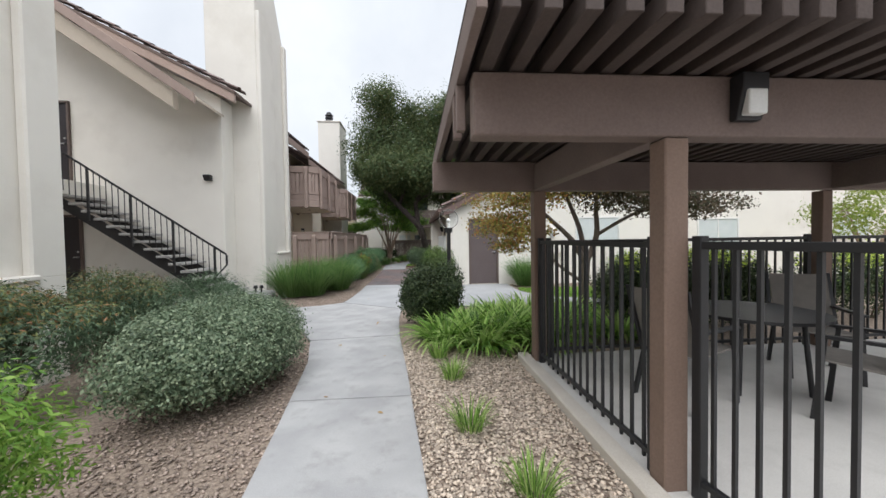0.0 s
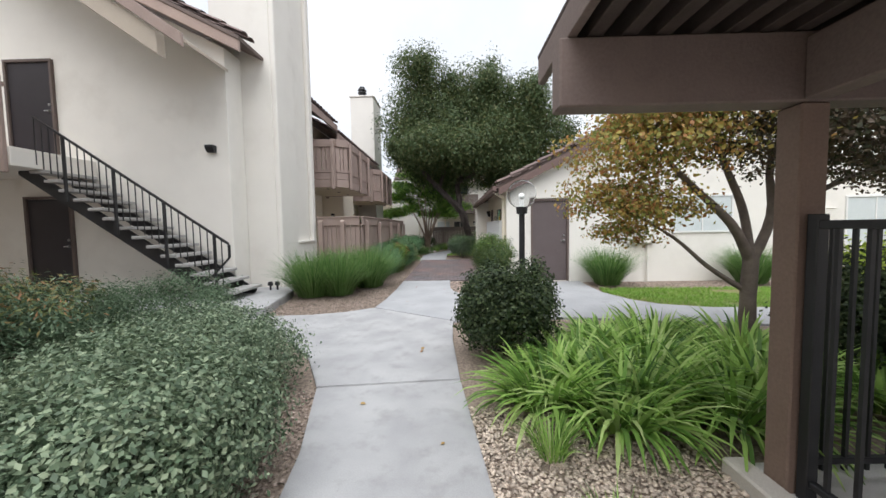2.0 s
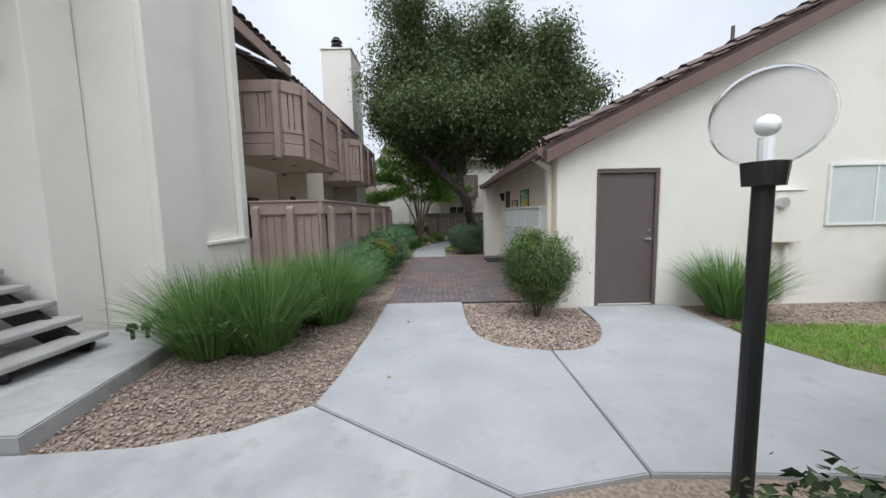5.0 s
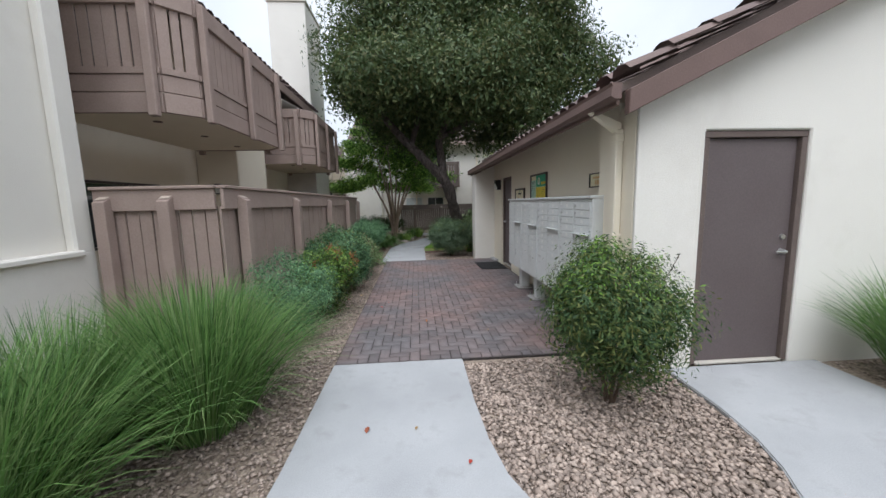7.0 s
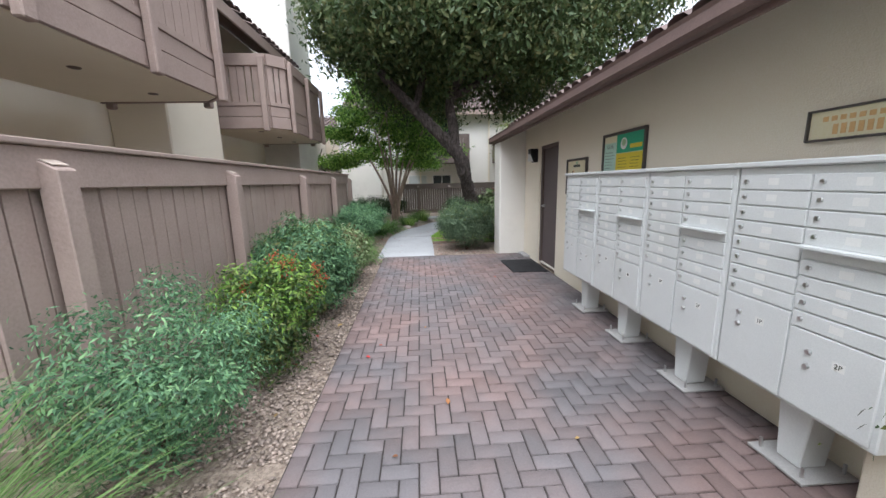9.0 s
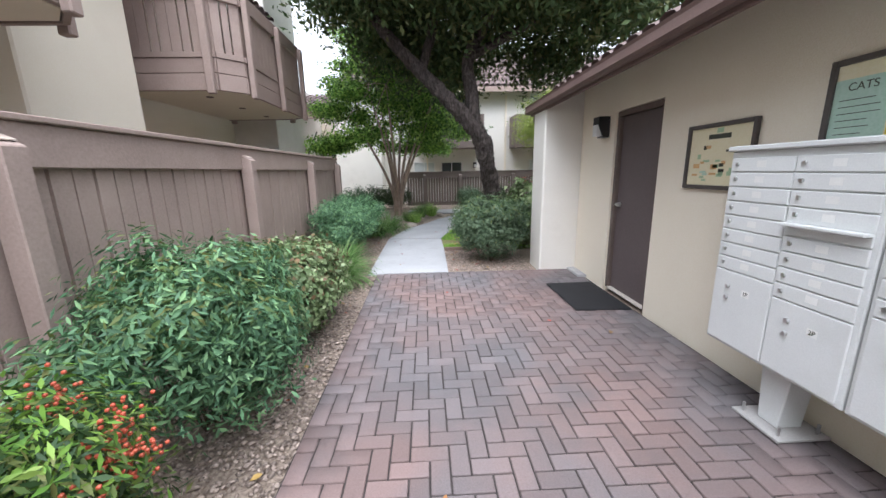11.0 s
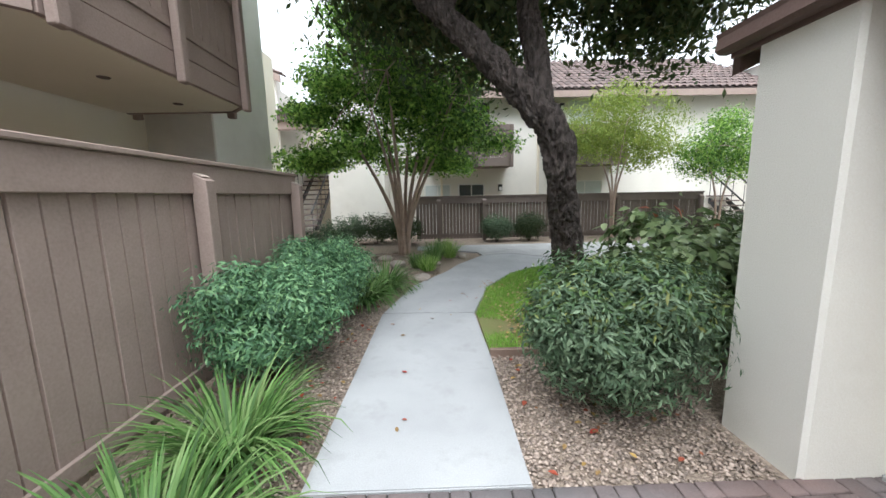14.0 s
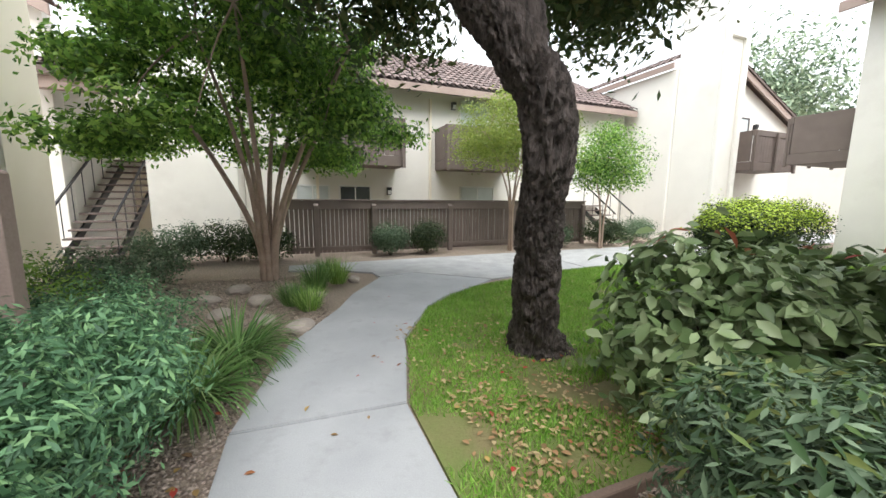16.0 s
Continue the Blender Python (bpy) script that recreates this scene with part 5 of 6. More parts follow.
def flat_balcony(at, w, d, rz, label):
    """A small brown board balcony on a far wall that faces local -y."""
    t = tagged(empty("balcony", at, rz), label, "balcony", kind="structure")
    part("deck", box((-w / 2, -d, 0.0), (w / 2, -0.001, 0.3), 0.006), fence_dark, t)
    part("top_rail", box((-w / 2, -d - 0.02, 1.2), (w / 2, -d + 0.06, 1.4), 0.006), fence_dark, t)
    part("side_panel", box((-w / 2, -d + 0.07, 0.31), (-w / 2 + 0.05, -0.001, 1.38), 0.004), fence_dark, t)
    part("side_panel", box((w / 2 - 0.05, -d + 0.07, 0.31), (w / 2, -0.001, 1.38), 0.004), fence_dark, t)
    n = max(2, round(w / 0.16))
    for i in range(n):
        part("board", box((-w / 2 + i * w / n + 0.006, -d, 0.31), (-w / 2 + (i + 1) * w / n - 0.006, -d + 0.03, 1.2)), fence_dark, t)
    for x in (-w / 2 + 0.06, 0, w / 2 - 0.06):
        part("post", box((x - 0.05, -d - 0.09, -0.05), (x + 0.05, -d - 0.021, 1.36), 0.006), fence_dark, t)
    return t


flat_balcony((0.6, 30.99, 2.45), 3.0, 1.2, 0, "brown board balcony across the court")
flat_balcony((4.85, 30.99, 2.45), 2.7, 1.0, 0, "brown board balcony across the court")
window("window_far", (-0.55, 30.99, 1.15), 0.95, 0.7, 0, "patio window with pale blinds across the court", 2, blind_mat, white_paint)
window("window_far", (0.75, 30.99, 1.15), 0.95, 0.7, 0, "dark patio window across the court", 2, None, white_paint)
window("window_far", (5.15, 30.99, 1.1), 1.3, 0.8, 0, "patio window with pale blinds across the court", 2, blind_mat, white_paint)
window("window_far", (4.95, 30.99, 3.98), 1.0, 0.9, 0, "upper window across the court", 2, blind_mat, white_paint)
window("window_far", (0.6, 30.99, 2.9), 1.6, 1.9, 0, "dark balcony window across the court", 2)
wall_lantern("wall_lamp", (1.85, 30.99, 1.72), 0, "small dark wall lamp with a pale lens", 0.15, 0.25, 0.14)
wall_lantern("wall_lamp", (4.15, 30.99, 4.65), 0, "small dark wall lamp with a pale lens", 0.15, 0.25, 0.14)
fd = tagged(empty("downspout", (3.3, 30.95, 0)), "cream downspout across the court", "downspout", kind="structure")
part("pipe", box((-0.04, -0.04, 0), (0.04, 0.04, 4.8), 0.008), stucco_cream, fd)
copy_thing(fd, pose(-0.4, 30.95, 0))

# stairs and porch of the far left building
structure("wall_far_gable", section([(-15, -0.1), (-5.95, -0.1), (-5.95, 5.55), (-15, 10.0)], "y", 30.0, 30.35, 0.01), stucco, "cream stucco gable wall beside the far stairs")
structure("wall_far_return", box((-6.25, 30.36, -0.1), (-5.95, 34.0, 5.2), 0.01), stucco, "cream stucco return wall beside the far stairs")
structure("wall_far_recess", box((-5.94, 33.7, -0.1), (-4.41, 34.0, 5.2), 0.01), stucco_cream, "shaded recess wall behind the far stairs")
fr = tagged(empty("roof_far_gable"), "clay tile roof edge of the far gable", "roof", kind="structure")
part("rake_board", section([(-5.7, 5.28), (-5.7, 5.51), (-15, 5.51 + 4.6), (-15, 5.28 + 4.6)], "y", 29.7, 29.78), wood, fr)
roof_tiles("tile_row", (-5.7, 29.68, 5.54), (0, 1, 0), (-1, 0, 0.494), 2, 22, 0.26, 0.446, fr, 31)
fp = tagged(empty("porch_far"), "tiled porch roof over the far stairs", "roof", kind="structure")
part("deck", section([(29.1, 3.95), (29.1, 4.1), (32.5, 5.15), (32.5, 5.0)], "x", -6.4, -4.42), wood_dark, fp)
roof_tiles("tiles", (-6.4, 29.08, 4.12), (1, 0, 0), (0, 3.4, 1.05), 8, 9, 0.25, 0.40, fp, 33)
part("beam", box((-6.3, 29.2, 3.68), (-4.42, 29.38, 3.94), 0.01), wood, fp)


def plain_stairs(at, rz, label, w=1.1, n=14):
    t = tagged(empty("staircase", at, rz), label, "stairs", kind="structure")
    for i in range(n):
        # dark brown treads: the shadow on the far steps is in their colour
        part("tread", box((-w / 2, i * 0.26, (i + 1) * 0.18 - 0.045), (w / 2, i * 0.26 + 0.3, (i + 1) * 0.18), 0.008), wood_dark, t)
    for x in (-w / 2 + 0.08, w / 2 - 0.12):
        part("stringer", section([(0.02, 0.0), (0.35, 0.0), (n * 0.26, n * 0.18 - 0.28), (n * 0.26, n * 0.18 - 0.08)], "x", x, x + 0.05), black_metal, t)
    for x in (-w / 2, w / 2):
        part("handrail", section([(0.0, 0.95), (0.0, 1.0), (n * 0.26, n * 0.18 + 0.98), (n * 0.26, n * 0.18 + 0.93)], "x", x - 0.02, x + 0.02), black_metal, t)
        for i in range(0, n, 2):
            part("baluster", box((x - 0.008, i * 0.26 + 0.1, i * 0.18 + 0.15), (x + 0.008, i * 0.26 + 0.116, i * 0.18 + 1.03)), black_metal, t)
    return t


plain_stairs((-5.3, 28.9, 0), 0, "far outdoor staircase with treads coloured dark for shadow and black rails", 1.15)
structure("landing_far", box((-5.94, 32.6, 2.3), (-4.41, 33.69, 2.56), 0.01), stucco, "white-edged landing of the far stairs", "landing")
wall_lantern("wall_lamp", (-6.85, 30.0, 2.6), 0, "small dark wall lamp on the far gable", 0.2, 0.2, 0.18, False)

# building with the far chimney, at the end of the lawn
niche = tagged(empty("chimney_court"), "tall cream stucco chimney with a recessed panel across the lawn", "chimney", kind="structure")
part("shaft", section([(12.3, -0.1), (13.5, -0.1), (13.5, 7.4), (12.9, 8.7), (12.3, 8.7)], "y", 27.42, 28.9, 0.02), stucco, niche)
part("panel_jamb", box((12.3, 27.3, -0.1), (12.52, 27.419, 7.4), 0.02), stucco, niche)
part("panel_jamb", box((13.28, 27.3, -0.1), (13.5, 27.419, 7.4), 0.02), stucco, niche)
part("panel_head", box((12.521, 27.3, 6.9), (13.279, 27.419, 7.4), 0.02), stucco, niche)
structure("wall_court", box((12.2, 28.91, -0.1), (12.6, 40, 6.3), 0.01), stucco, "cream stucco wall beside the court chimney")
structure("wall_court_south", section([(13.51, -0.1), (19, -0.1), (19, 4.4), (13.51, 6.8)], "y", 28.4, 28.8, 0.01), stucco, "cream stucco gable wall across the lawn")
rc = tagged(empty("roof_court"), "clay tile roof of the building across the lawn", "roof", kind="structure")
part("rake_board", section([(13.5, 6.72), (13.5, 6.97), (19.6, 4.3), (19.6, 4.05)], "y", 28.1, 28.18), wood, rc)
part("deck", section([(14.0, 6.76), (14.0, 6.84), (19.6, 4.39), (19.6, 4.31)], "y", 28.05, 38), wood_dark, rc)
roof_tiles("tile_row", (19.55, 28.02, 4.4), (0, 1, 0), (-1, 0, 0.4375), 2, 14, 0.26, 0.43, rc, 35)
part("eave_board", box((12.0, 28.91, 6.3), (12.08, 40, 6.5)), wood, rc)
roof_tiles("tiles", (12.0, 28.91, 6.5), (0, 1, 0), (1, 0, 0.45), 40, 6, 0.26, 0.43, rc, 36)
flat_balcony((15.4, 28.39, 2.6), 2.6, 1.2, 0, "brown board balcony across the lawn")
window("window_court", (15.2, 28.39, 3.6), 1.2, 1.1, 0, "upper window across the lawn", 2, blind_mat)
wall_lantern("wall_lamp", (16.2, 28.39, 4.4), 0, "small dark wall lamp across the lawn", 0.15, 0.25, 0.14, False)
plain_stairs((10.4, 29.1, 0), 0, "dark outdoor staircase across the lawn", 0.9, 7)
structure("wall_east", box((12.7, 12.3, -0.1), (13.1, 24.2, 6.5), 0.02), stucco, "cream stucco wall at the edge of the lawn")
er = tagged(empty("roof_east"), "clay tile roof edge above the lawn", "roof", kind="structure")
part("deck", section([(12.2, 6.4), (12.2, 6.5), (16, 8.3), (16, 8.2)], "y", 12.3, 24.6), wood_dark, er)
part("fascia", box((12.15, 12.3, 6.3), (12.2, 24.6, 6.55), 0.005), wood, er)
structure("wall_east_end", box((13.11, 23.8, -0.1), (17, 24.2, 6.4), 0.02), stucco, "cream stucco end wall at the edge of the lawn")
flat_balcony((14.3, 24.21, 2.6), 2.8, 1.4, 180, "brown board balcony at the edge of the lawn")
structure("wall_north_close", box((-30, 45, -0.1), (40, 45.4, 4.5)), stucco, "plain cream stucco wall closing the view", "wall")
structure("wall_east_close", box((24, -14, -0.1), (24.4, 45, 5.0)), stucco, "plain cream stucco wall closing the view", "wall")

# ---- trees ----


def tree(name, at, trunk, limbs, shapes, leaf, bark_m, n, size, label, clump=0.28, seed=1, aspect=0.42, droop=0.6, rough=0.12, sides=12, twigs=30, shell=0.6, splits=None, jitter=0.8, flat=1.0):
    """A tree: trunks and limbs as ((points), (radii)), twigs into the crown, and a crown of many leaves in clumps over uneven lumps."""
    rng = np.random.default_rng(seed)
    t = tagged(empty(name, at), label, "tree")
    for pts, radii in trunk:
        tube("trunk", pts, radii, bark_m, t, sides, rough, seed)
    for pts, radii in limbs:
        tube("limb", pts, radii, bark_m, t, max(8, sides // 2), rough, seed + 1)
    ends = [Vector(p[-1]) for p, r in limbs] or [Vector(p[-1]) for p, r in trunk]
    for i in range(twigs):
        c, r = shapes[i % len(shapes)]
        d = rng.normal(0, 1, 3)
        d /= np.linalg.norm(d)
        e = Vector(np.array(c) + d * np.array(r) * 0.75)
        s = min(ends, key=lambda q: (q - e).length)
        mid = (s + e) / 2 + Vector((0, 0, 0.08 * (e - s).length))
        k = 0.008 + 0.006 * (e - s).length
        tube("branch", [s, mid, e], [k, k * 0.7, k * 0.3], bark_m, t, 5)
    C, O, _ = cluster_points(rng, shapes, n, clump, shell, flat)
    if splits is None:
        leaves("crown", C, O, size, leaf, t, aspect, droop, 0.25, jitter, rng)
    else:
        mask = splits(C)
        leaves("crown", C[~mask], O[~mask], size, leaf[0], t, aspect, droop, 0.25, jitter, rng)
        leaves("crown", C[mask], O[mask], size, leaf[1], t, aspect, droop, 0.25, jitter, rng)
    return t


# the leaning tree on the lawn
crown = [(-2.05, 1.3, 9.2, 1.5, 1.6, 1.7), (-2.8, 1.1, 7.2, 1.7, 1.7, 1.5), (-2.0, 0.9, 5.7, 2.0, 1.8, 1.1), (0.95, 1.3, 8.4, 1.7, 1.8, 1.5), (-0.2, 1.1, 6.8, 2.4, 2.2, 1.6),
         (3.4, 0.9, 7.4, 1.5, 1.7, 1.7), (4.1, 0.6, 6.0, 1.6, 1.6, 1.1), (2.0, -0.1, 5.6, 2.0, 1.7, 1.1), (0.3, 2.7, 6.6, 2.6, 1.5, 1.9), (-1.3, -0.6, 4.9, 1.2, 1.0, 0.7), (0.8, -1.2, 4.7, 1.3, 1.0, 0.6), (2.6, -0.6, 4.5, 1.1, 0.9, 0.6), (-0.9, 1.3, 4.2, 1.1, 0.8, 0.5), (3.4, 0.3, 5.0, 1.1, 0.9, 0.6),
         (1.6, 1.4, 4.1, 1.0, 0.8, 0.6), (2.5, 1.9, 4.3, 0.9, 0.8, 0.7), (0.2, 1.3, 4.5, 1.1, 0.9, 0.6), (-1.5, 1.0, 4.8, 1.1, 0.9, 0.6), (1.1, 0.2, 4.8, 1.0, 0.9, 0.5), (-2.7, 0.2, 5.0, 1.1, 1.0, 0.6), (3.3, 1.8, 5.0, 1.0, 0.9, 0.7), (0.4, -1.8, 5.3, 1.4, 1.0, 0.6), (-0.4, 2.6, 4.0, 0.9, 0.7, 0.6), (-1.2, 2.2, 4.35, 1.0, 0.8, 0.7), (-2.2, 1.8, 4.5, 0.9, 0.8, 0.6), (-1.8, -1.6, 5.4, 1.3, 1.0, 0.6)]
rng_c = np.random.default_rng(19)
for i in range(80):
    c = crown[int(rng_c.integers(0, 11))]
    d = rng_c.normal(0, 1, 3)
    d[2] = abs(d[2]) * 0.8 - 0.35
    d /= np.linalg.norm(d)
    r = rng_c.uniform(0.3, 0.68)
    crown.append((c[0] + d[0] * c[3], c[1] + d[1] * c[4], c[2] + d[2] * c[5], r, r, r * rng_c.uniform(0.7, 1.2)))
tree("leaning_tree", (1.25, 21.88, 0.0),
     [([(0.06, 0.02, -0.1), (0.0, 0, 0.12), (-0.10, -0.12, 0.4), (-0.33, -0.42, 1.1), (-0.50, -0.72, 1.72), (-0.58, -0.82, 2.05), (-0.85, -0.84, 2.42), (-1.42, -0.78, 3.0), (-2.3, -0.5, 3.95), (-3.1, -0.2, 5.0)], [0.38, 0.27, 0.215, 0.185, 0.185, 0.19, 0.175, 0.145, 0.12, 0.08])],
     [([(-0.75, -0.83, 2.3), (-0.80, -0.7, 3.0), (-0.82, -0.5, 3.7), (-0.2, -0.2, 4.9), (0.4, 0.2, 6.4), (0.6, 0.4, 7.8)], [0.145, 0.14, 0.125, 0.10, 0.07, 0.035]),
      ([(-1.8, -0.65, 3.4), (-1.5, -0.1, 4.8), (-1.8, 0.3, 7.0), (-2.2, 0.5, 8.8)], [0.10, 0.09, 0.07, 0.035]),
      ([(-3.1, -0.2, 5.0), (-3.3, 0.1, 5.8), (-3.7, 0.3, 6.8)], [0.09, 0.07, 0.03]),
      ([(-0.82, -0.5, 3.7), (0.3, -0.4, 4.3), (1.9, -0.4, 5.2), (3.4, -0.2, 6.0)], [0.09, 0.08, 0.06, 0.03]),
      ([(-0.2, -0.2, 4.9), (0.1, -1.1, 5.2), (0.6, -1.6, 5.6)], [0.07, 0.05, 0.025])],
     [((c[0] - 0.58, c[1] - 0.6, c[2]), (c[3], c[4], c[5])) for c in crown],
     leaf_tree, bark, 190000, 0.15, "large leaning tree with dark furrowed bark and a dense drooping crown", 0.22, 41, 0.40, 0.9, 0.42, 100, 45, 0.8, flat=1.3)

# multi-stemmed crape myrtle
rng_m = np.random.default_rng(5)
stems_m = []
for i in range(8):
    a = i * 0.785 + rng_m.uniform(-0.2, 0.2)
    q = rng_m.uniform(0.5, 1.25)
    stems_m.append(([(0.10 * math.cos(a), 0.10 * math.sin(a), -0.05), (0.16 * math.cos(a), 0.16 * math.sin(a), 0.7), (0.45 * q * math.cos(a), 0.45 * q * math.sin(a), 1.7), (1.0 * q * math.cos(a), 1.0 * q * math.sin(a), 2.9), (1.6 * q * math.cos(a), 1.5 * q * math.sin(a), 3.9)], [0.065, 0.055, 0.045, 0.032, 0.012]))
lumps_m = [((0, 0, 3.9), (1.7, 1.5, 1.3)), ((-0.2, 0, 5.2), (1.0, 0.9, 0.9))]
for i in range(58):
    zz = 2.35 + 4.1 * rng_m.random() ** 1.4
    a, q = rng_m.uniform(0, 6.28), (3.05 - 0.5 * (zz - 2.35)) * rng_m.uniform(0.45, 1.0)
    lumps_m.append(((q * math.cos(a) - 0.15, q * 0.8 * math.sin(a), zz), (rng_m.uniform(0.45, 0.85), rng_m.uniform(0.45, 0.8), rng_m.uniform(0.18, 0.34))))
tree("crape_myrtle", (-1.5, 26.3, 0), stems_m, [], lumps_m,
     leaf_myrtle, bark_pale, 62000, 0.105, "multi-stemmed crape myrtle with pale smooth trunks", 0.15, 42, 0.5, 0.3, 0.05, 8, 40, 0.8, flat=0.45)


def small_tree(name, at, h, spread, leaf, label, seed, n=5000, stems=4):
    rng = np.random.default_rng(seed)
    tr = []
    for i in range(stems):
        a = i * 6.28 / stems + rng.uniform(-0.3, 0.3)
        tr.append(([(0.05 * math.cos(a), 0.05 * math.sin(a), -0.05), (0.12 * math.cos(a), 0.12 * math.sin(a), h * 0.35), (spread * 0.45 * math.cos(a), spread * 0.45 * math.sin(a), h * 0.72)], [0.04, 0.03, 0.012]))
    sh = [((0, 0, h * 0.72), (spread, spread, h * 0.26)), ((spread * 0.5, 0, h * 0.62), (spread * 0.6, spread * 0.6, h * 0.14)), ((-spread * 0.5, 0.1, h * 0.66), (spread * 0.6, spread * 0.6, h * 0.16)), ((0.1, 0, h * 0.9), (spread * 0.5, spread * 0.5, h * 0.14))]
    return tree(name, at, tr, [], sh, leaf, bark_pale, n, 0.085, label, 0.13, seed, 0.4, 0.4, 0.04, 6, 16, 0.8, flat=0.6)


small_tree("young_tree", (4.9, 28.2, 0), 4.6, 1.8, leaf_yellowgreen, "young multi-stemmed tree with yellow-green leaves", 51, 20000)
small_tree("young_tree", (7.7, 27.5, 0), 3.7, 1.2, leaf_myrtle, "young tree with light green leaves and pale trunk", 52, 13000, 2)
small_tree("young_tree", (11.0, 8.2, 0), 2.8, 1.2, leaf_yellowgreen, "young tree with yellow-green leaves behind the pavilion", 53, 4000)
small_tree("young_tree", (14.2, 7.5, 0), 4.2, 1.4, leaf_maple_dark, "young tree with dark leaves behind the pavilion", 54, 4000, 2)
tree("far_tree", (30, 35, 0), [([(0, 0, -0.2), (0.2, 0, 5), (0, 0, 9)], [0.4, 0.3, 0.15])], [], [((0, 0, 9), (5, 4, 4)), ((-3, 0, 7), (3, 3, 3)), ((3, 0, 8), (3, 3, 3))], leaf_grey, bark, 9000, 0.4, "tall grey-green tree far behind the roofs", 0.7, 55, 0.4, 0.8, 0.1, 8, 8, 0.9)
tree("background_tree", (2.5, 40, 0), [([(0, 0, -0.2), (0.2, 0, 5), (0, 0, 8)], [0.4, 0.3, 0.15])], [], [((0, 0, 8.5), (4, 3, 2.5)), ((-3, 0, 7), (3, 3, 2)), ((3, 0, 7.5), (3, 3, 2))], leaf_tree, bark, 7000, 0.3, "dark green tree behind the far roof", 0.6, 56, 0.4, 0.8, 0.1, 8, 8, 0.9)

# maple beside the pavilion
tree("japanese_maple", (3.5, 7.05, 0),
     [([(0, 0, -0.05), (0.0, 0, 0.5), (0.02, 0, 1.0)], [0.10, 0.085, 0.08]),
      ([(0.02, 0, 0.95), (-0.25, -0.05, 1.4), (-0.8, -0.1, 1.9), (-1.3, -0.2, 2.35)], [0.06, 0.05, 0.035, 0.014]),
      ([(0.02, 0, 0.95), (-0.06, 0.05, 1.6), (-0.3, 0.1, 2.3), (-0.4, 0, 3.0)], [0.055, 0.045, 0.035, 0.014]),
      ([(0.02, 0, 0.95), (0.25, 0.02, 1.5), (0.3, 0.1, 2.2), (0.6, 0.0, 2.9)], [0.06, 0.05, 0.035, 0.014]),
      ([(-0.0, 0, 0.6), (-0.4, 0.1, 0.9), (-0.75, 0.2, 1.25), (-1.2, 0.3, 1.55)], [0.035, 0.028, 0.02, 0.01]),
      ([(0.25, 0.02, 1.5), (0.9, -0.2, 1.9), (1.6, -0.3, 2.1)], [0.035, 0.028, 0.012])],
     [],
     [((-0.3, 0, 2.75), (1.4, 1.3, 0.6)), ((-1.3, -0.1, 2.25), (0.9, 0.9, 0.45)), ((-1.5, 0.2, 1.75), (0.65, 0.6, 0.28)), ((0.9, -0.2, 2.3), (1.3, 1.0, 0.45)), ((1.9, -0.2, 2.05), (0.9, 0.8, 0.3)), ((-0.2, 0.1, 3.35), (0.9, 0.9, 0.4)), ((-1.25, 0.4, 1.35), (0.45, 0.4, 0.15)), ((-0.9, -0.5, 2.9), (0.8, 0.7, 0.4)), ((-1.5, -0.3, 2.6), (0.45, 0.5, 0.28)), ((-1.2, -0.3, 1.6), (0.5, 0.45, 0.22)), ((0.6, -0.5, 2.7), (1.2, 0.8, 0.4))],
     (leaf_maple_dark, leaf_maple), bark_maple, 46000, 0.05, "Japanese maple turning from dark green to orange and gold", 0.10, 43, 0.7, 0.4, 0.08, 10, 34, 0.75,
     splits=lambda C: (C[:, 0] + np.random.default_rng(3).normal(0, 0.25, len(C))) < -0.35, flat=0.4)

# ---- plants along the first path ----
shrub("shrub", (-1.63, 4.25, 0), 0.72, 1.05, 0.86, leaf_grey, 60000, 0.032, 0.55, 0.05, 10, 11, "rounded grey-green shrub beside the path")
shrub("shrub", (-2.35, 5.65, 0), 1.0, 0.98, 0.72, leaf_grey, 62000, 0.032, 0.55, 0.05, 10, 13, "rounded grey-green shrub beside the path bend")
shrub("shrub", (0.62, 6.76, 0), 0.52, 0.62, 0.99, leaf_dark, 32000, 0.038, 0.62, 0.045, 8, 12, "clipped dark green shrub beside the path", boxy=0.12)
shrub("nandina", (-1.56, 1.95, 0), 0.42, 0.42, 0.92, leaf_bright, 13000, 0.05, 0.33, 0.07, 4, 14, "feathery bright green nandina beside the path")
shrub("nandina", (-3.05, 3.72, 0), 0.66, 0.66, 1.0, leaf_shrub, 27000, 0.048, 0.33, 0.07, 5, 15, "feathery bronze and green nandina on bare stems", accent=leaf_bronze, accent_n=8000, spread=1.7, low=0.34, stems=9)
shrub("nandina", (-3.3, 6.8, 0), 0.75, 0.6, 0.86, leaf_shrub, 18500, 0.04, 0.33, 0.07, 5, 16, "feathery dark green nandina before the stairs")
shrub("nandina", (-3.75, 5.5, 0), 0.7, 0.6, 1.08, leaf_shrub, 20000, 0.046, 0.33, 0.07, 5, 17, "feathery bronze and green nandina", accent=leaf_bronze, accent_n=3500, spread=1.8)
for i, (x, y) in enumerate(((-4.6, 7.0), (-5.6, 7.1))):
    shrub("shrub", (x, y, 0), 0.6, 0.5, 0.8, leaf_dark, 6000, 0.045, 0.6, 0.06, 4, 18 + i, "dark green shrub before the stairs")
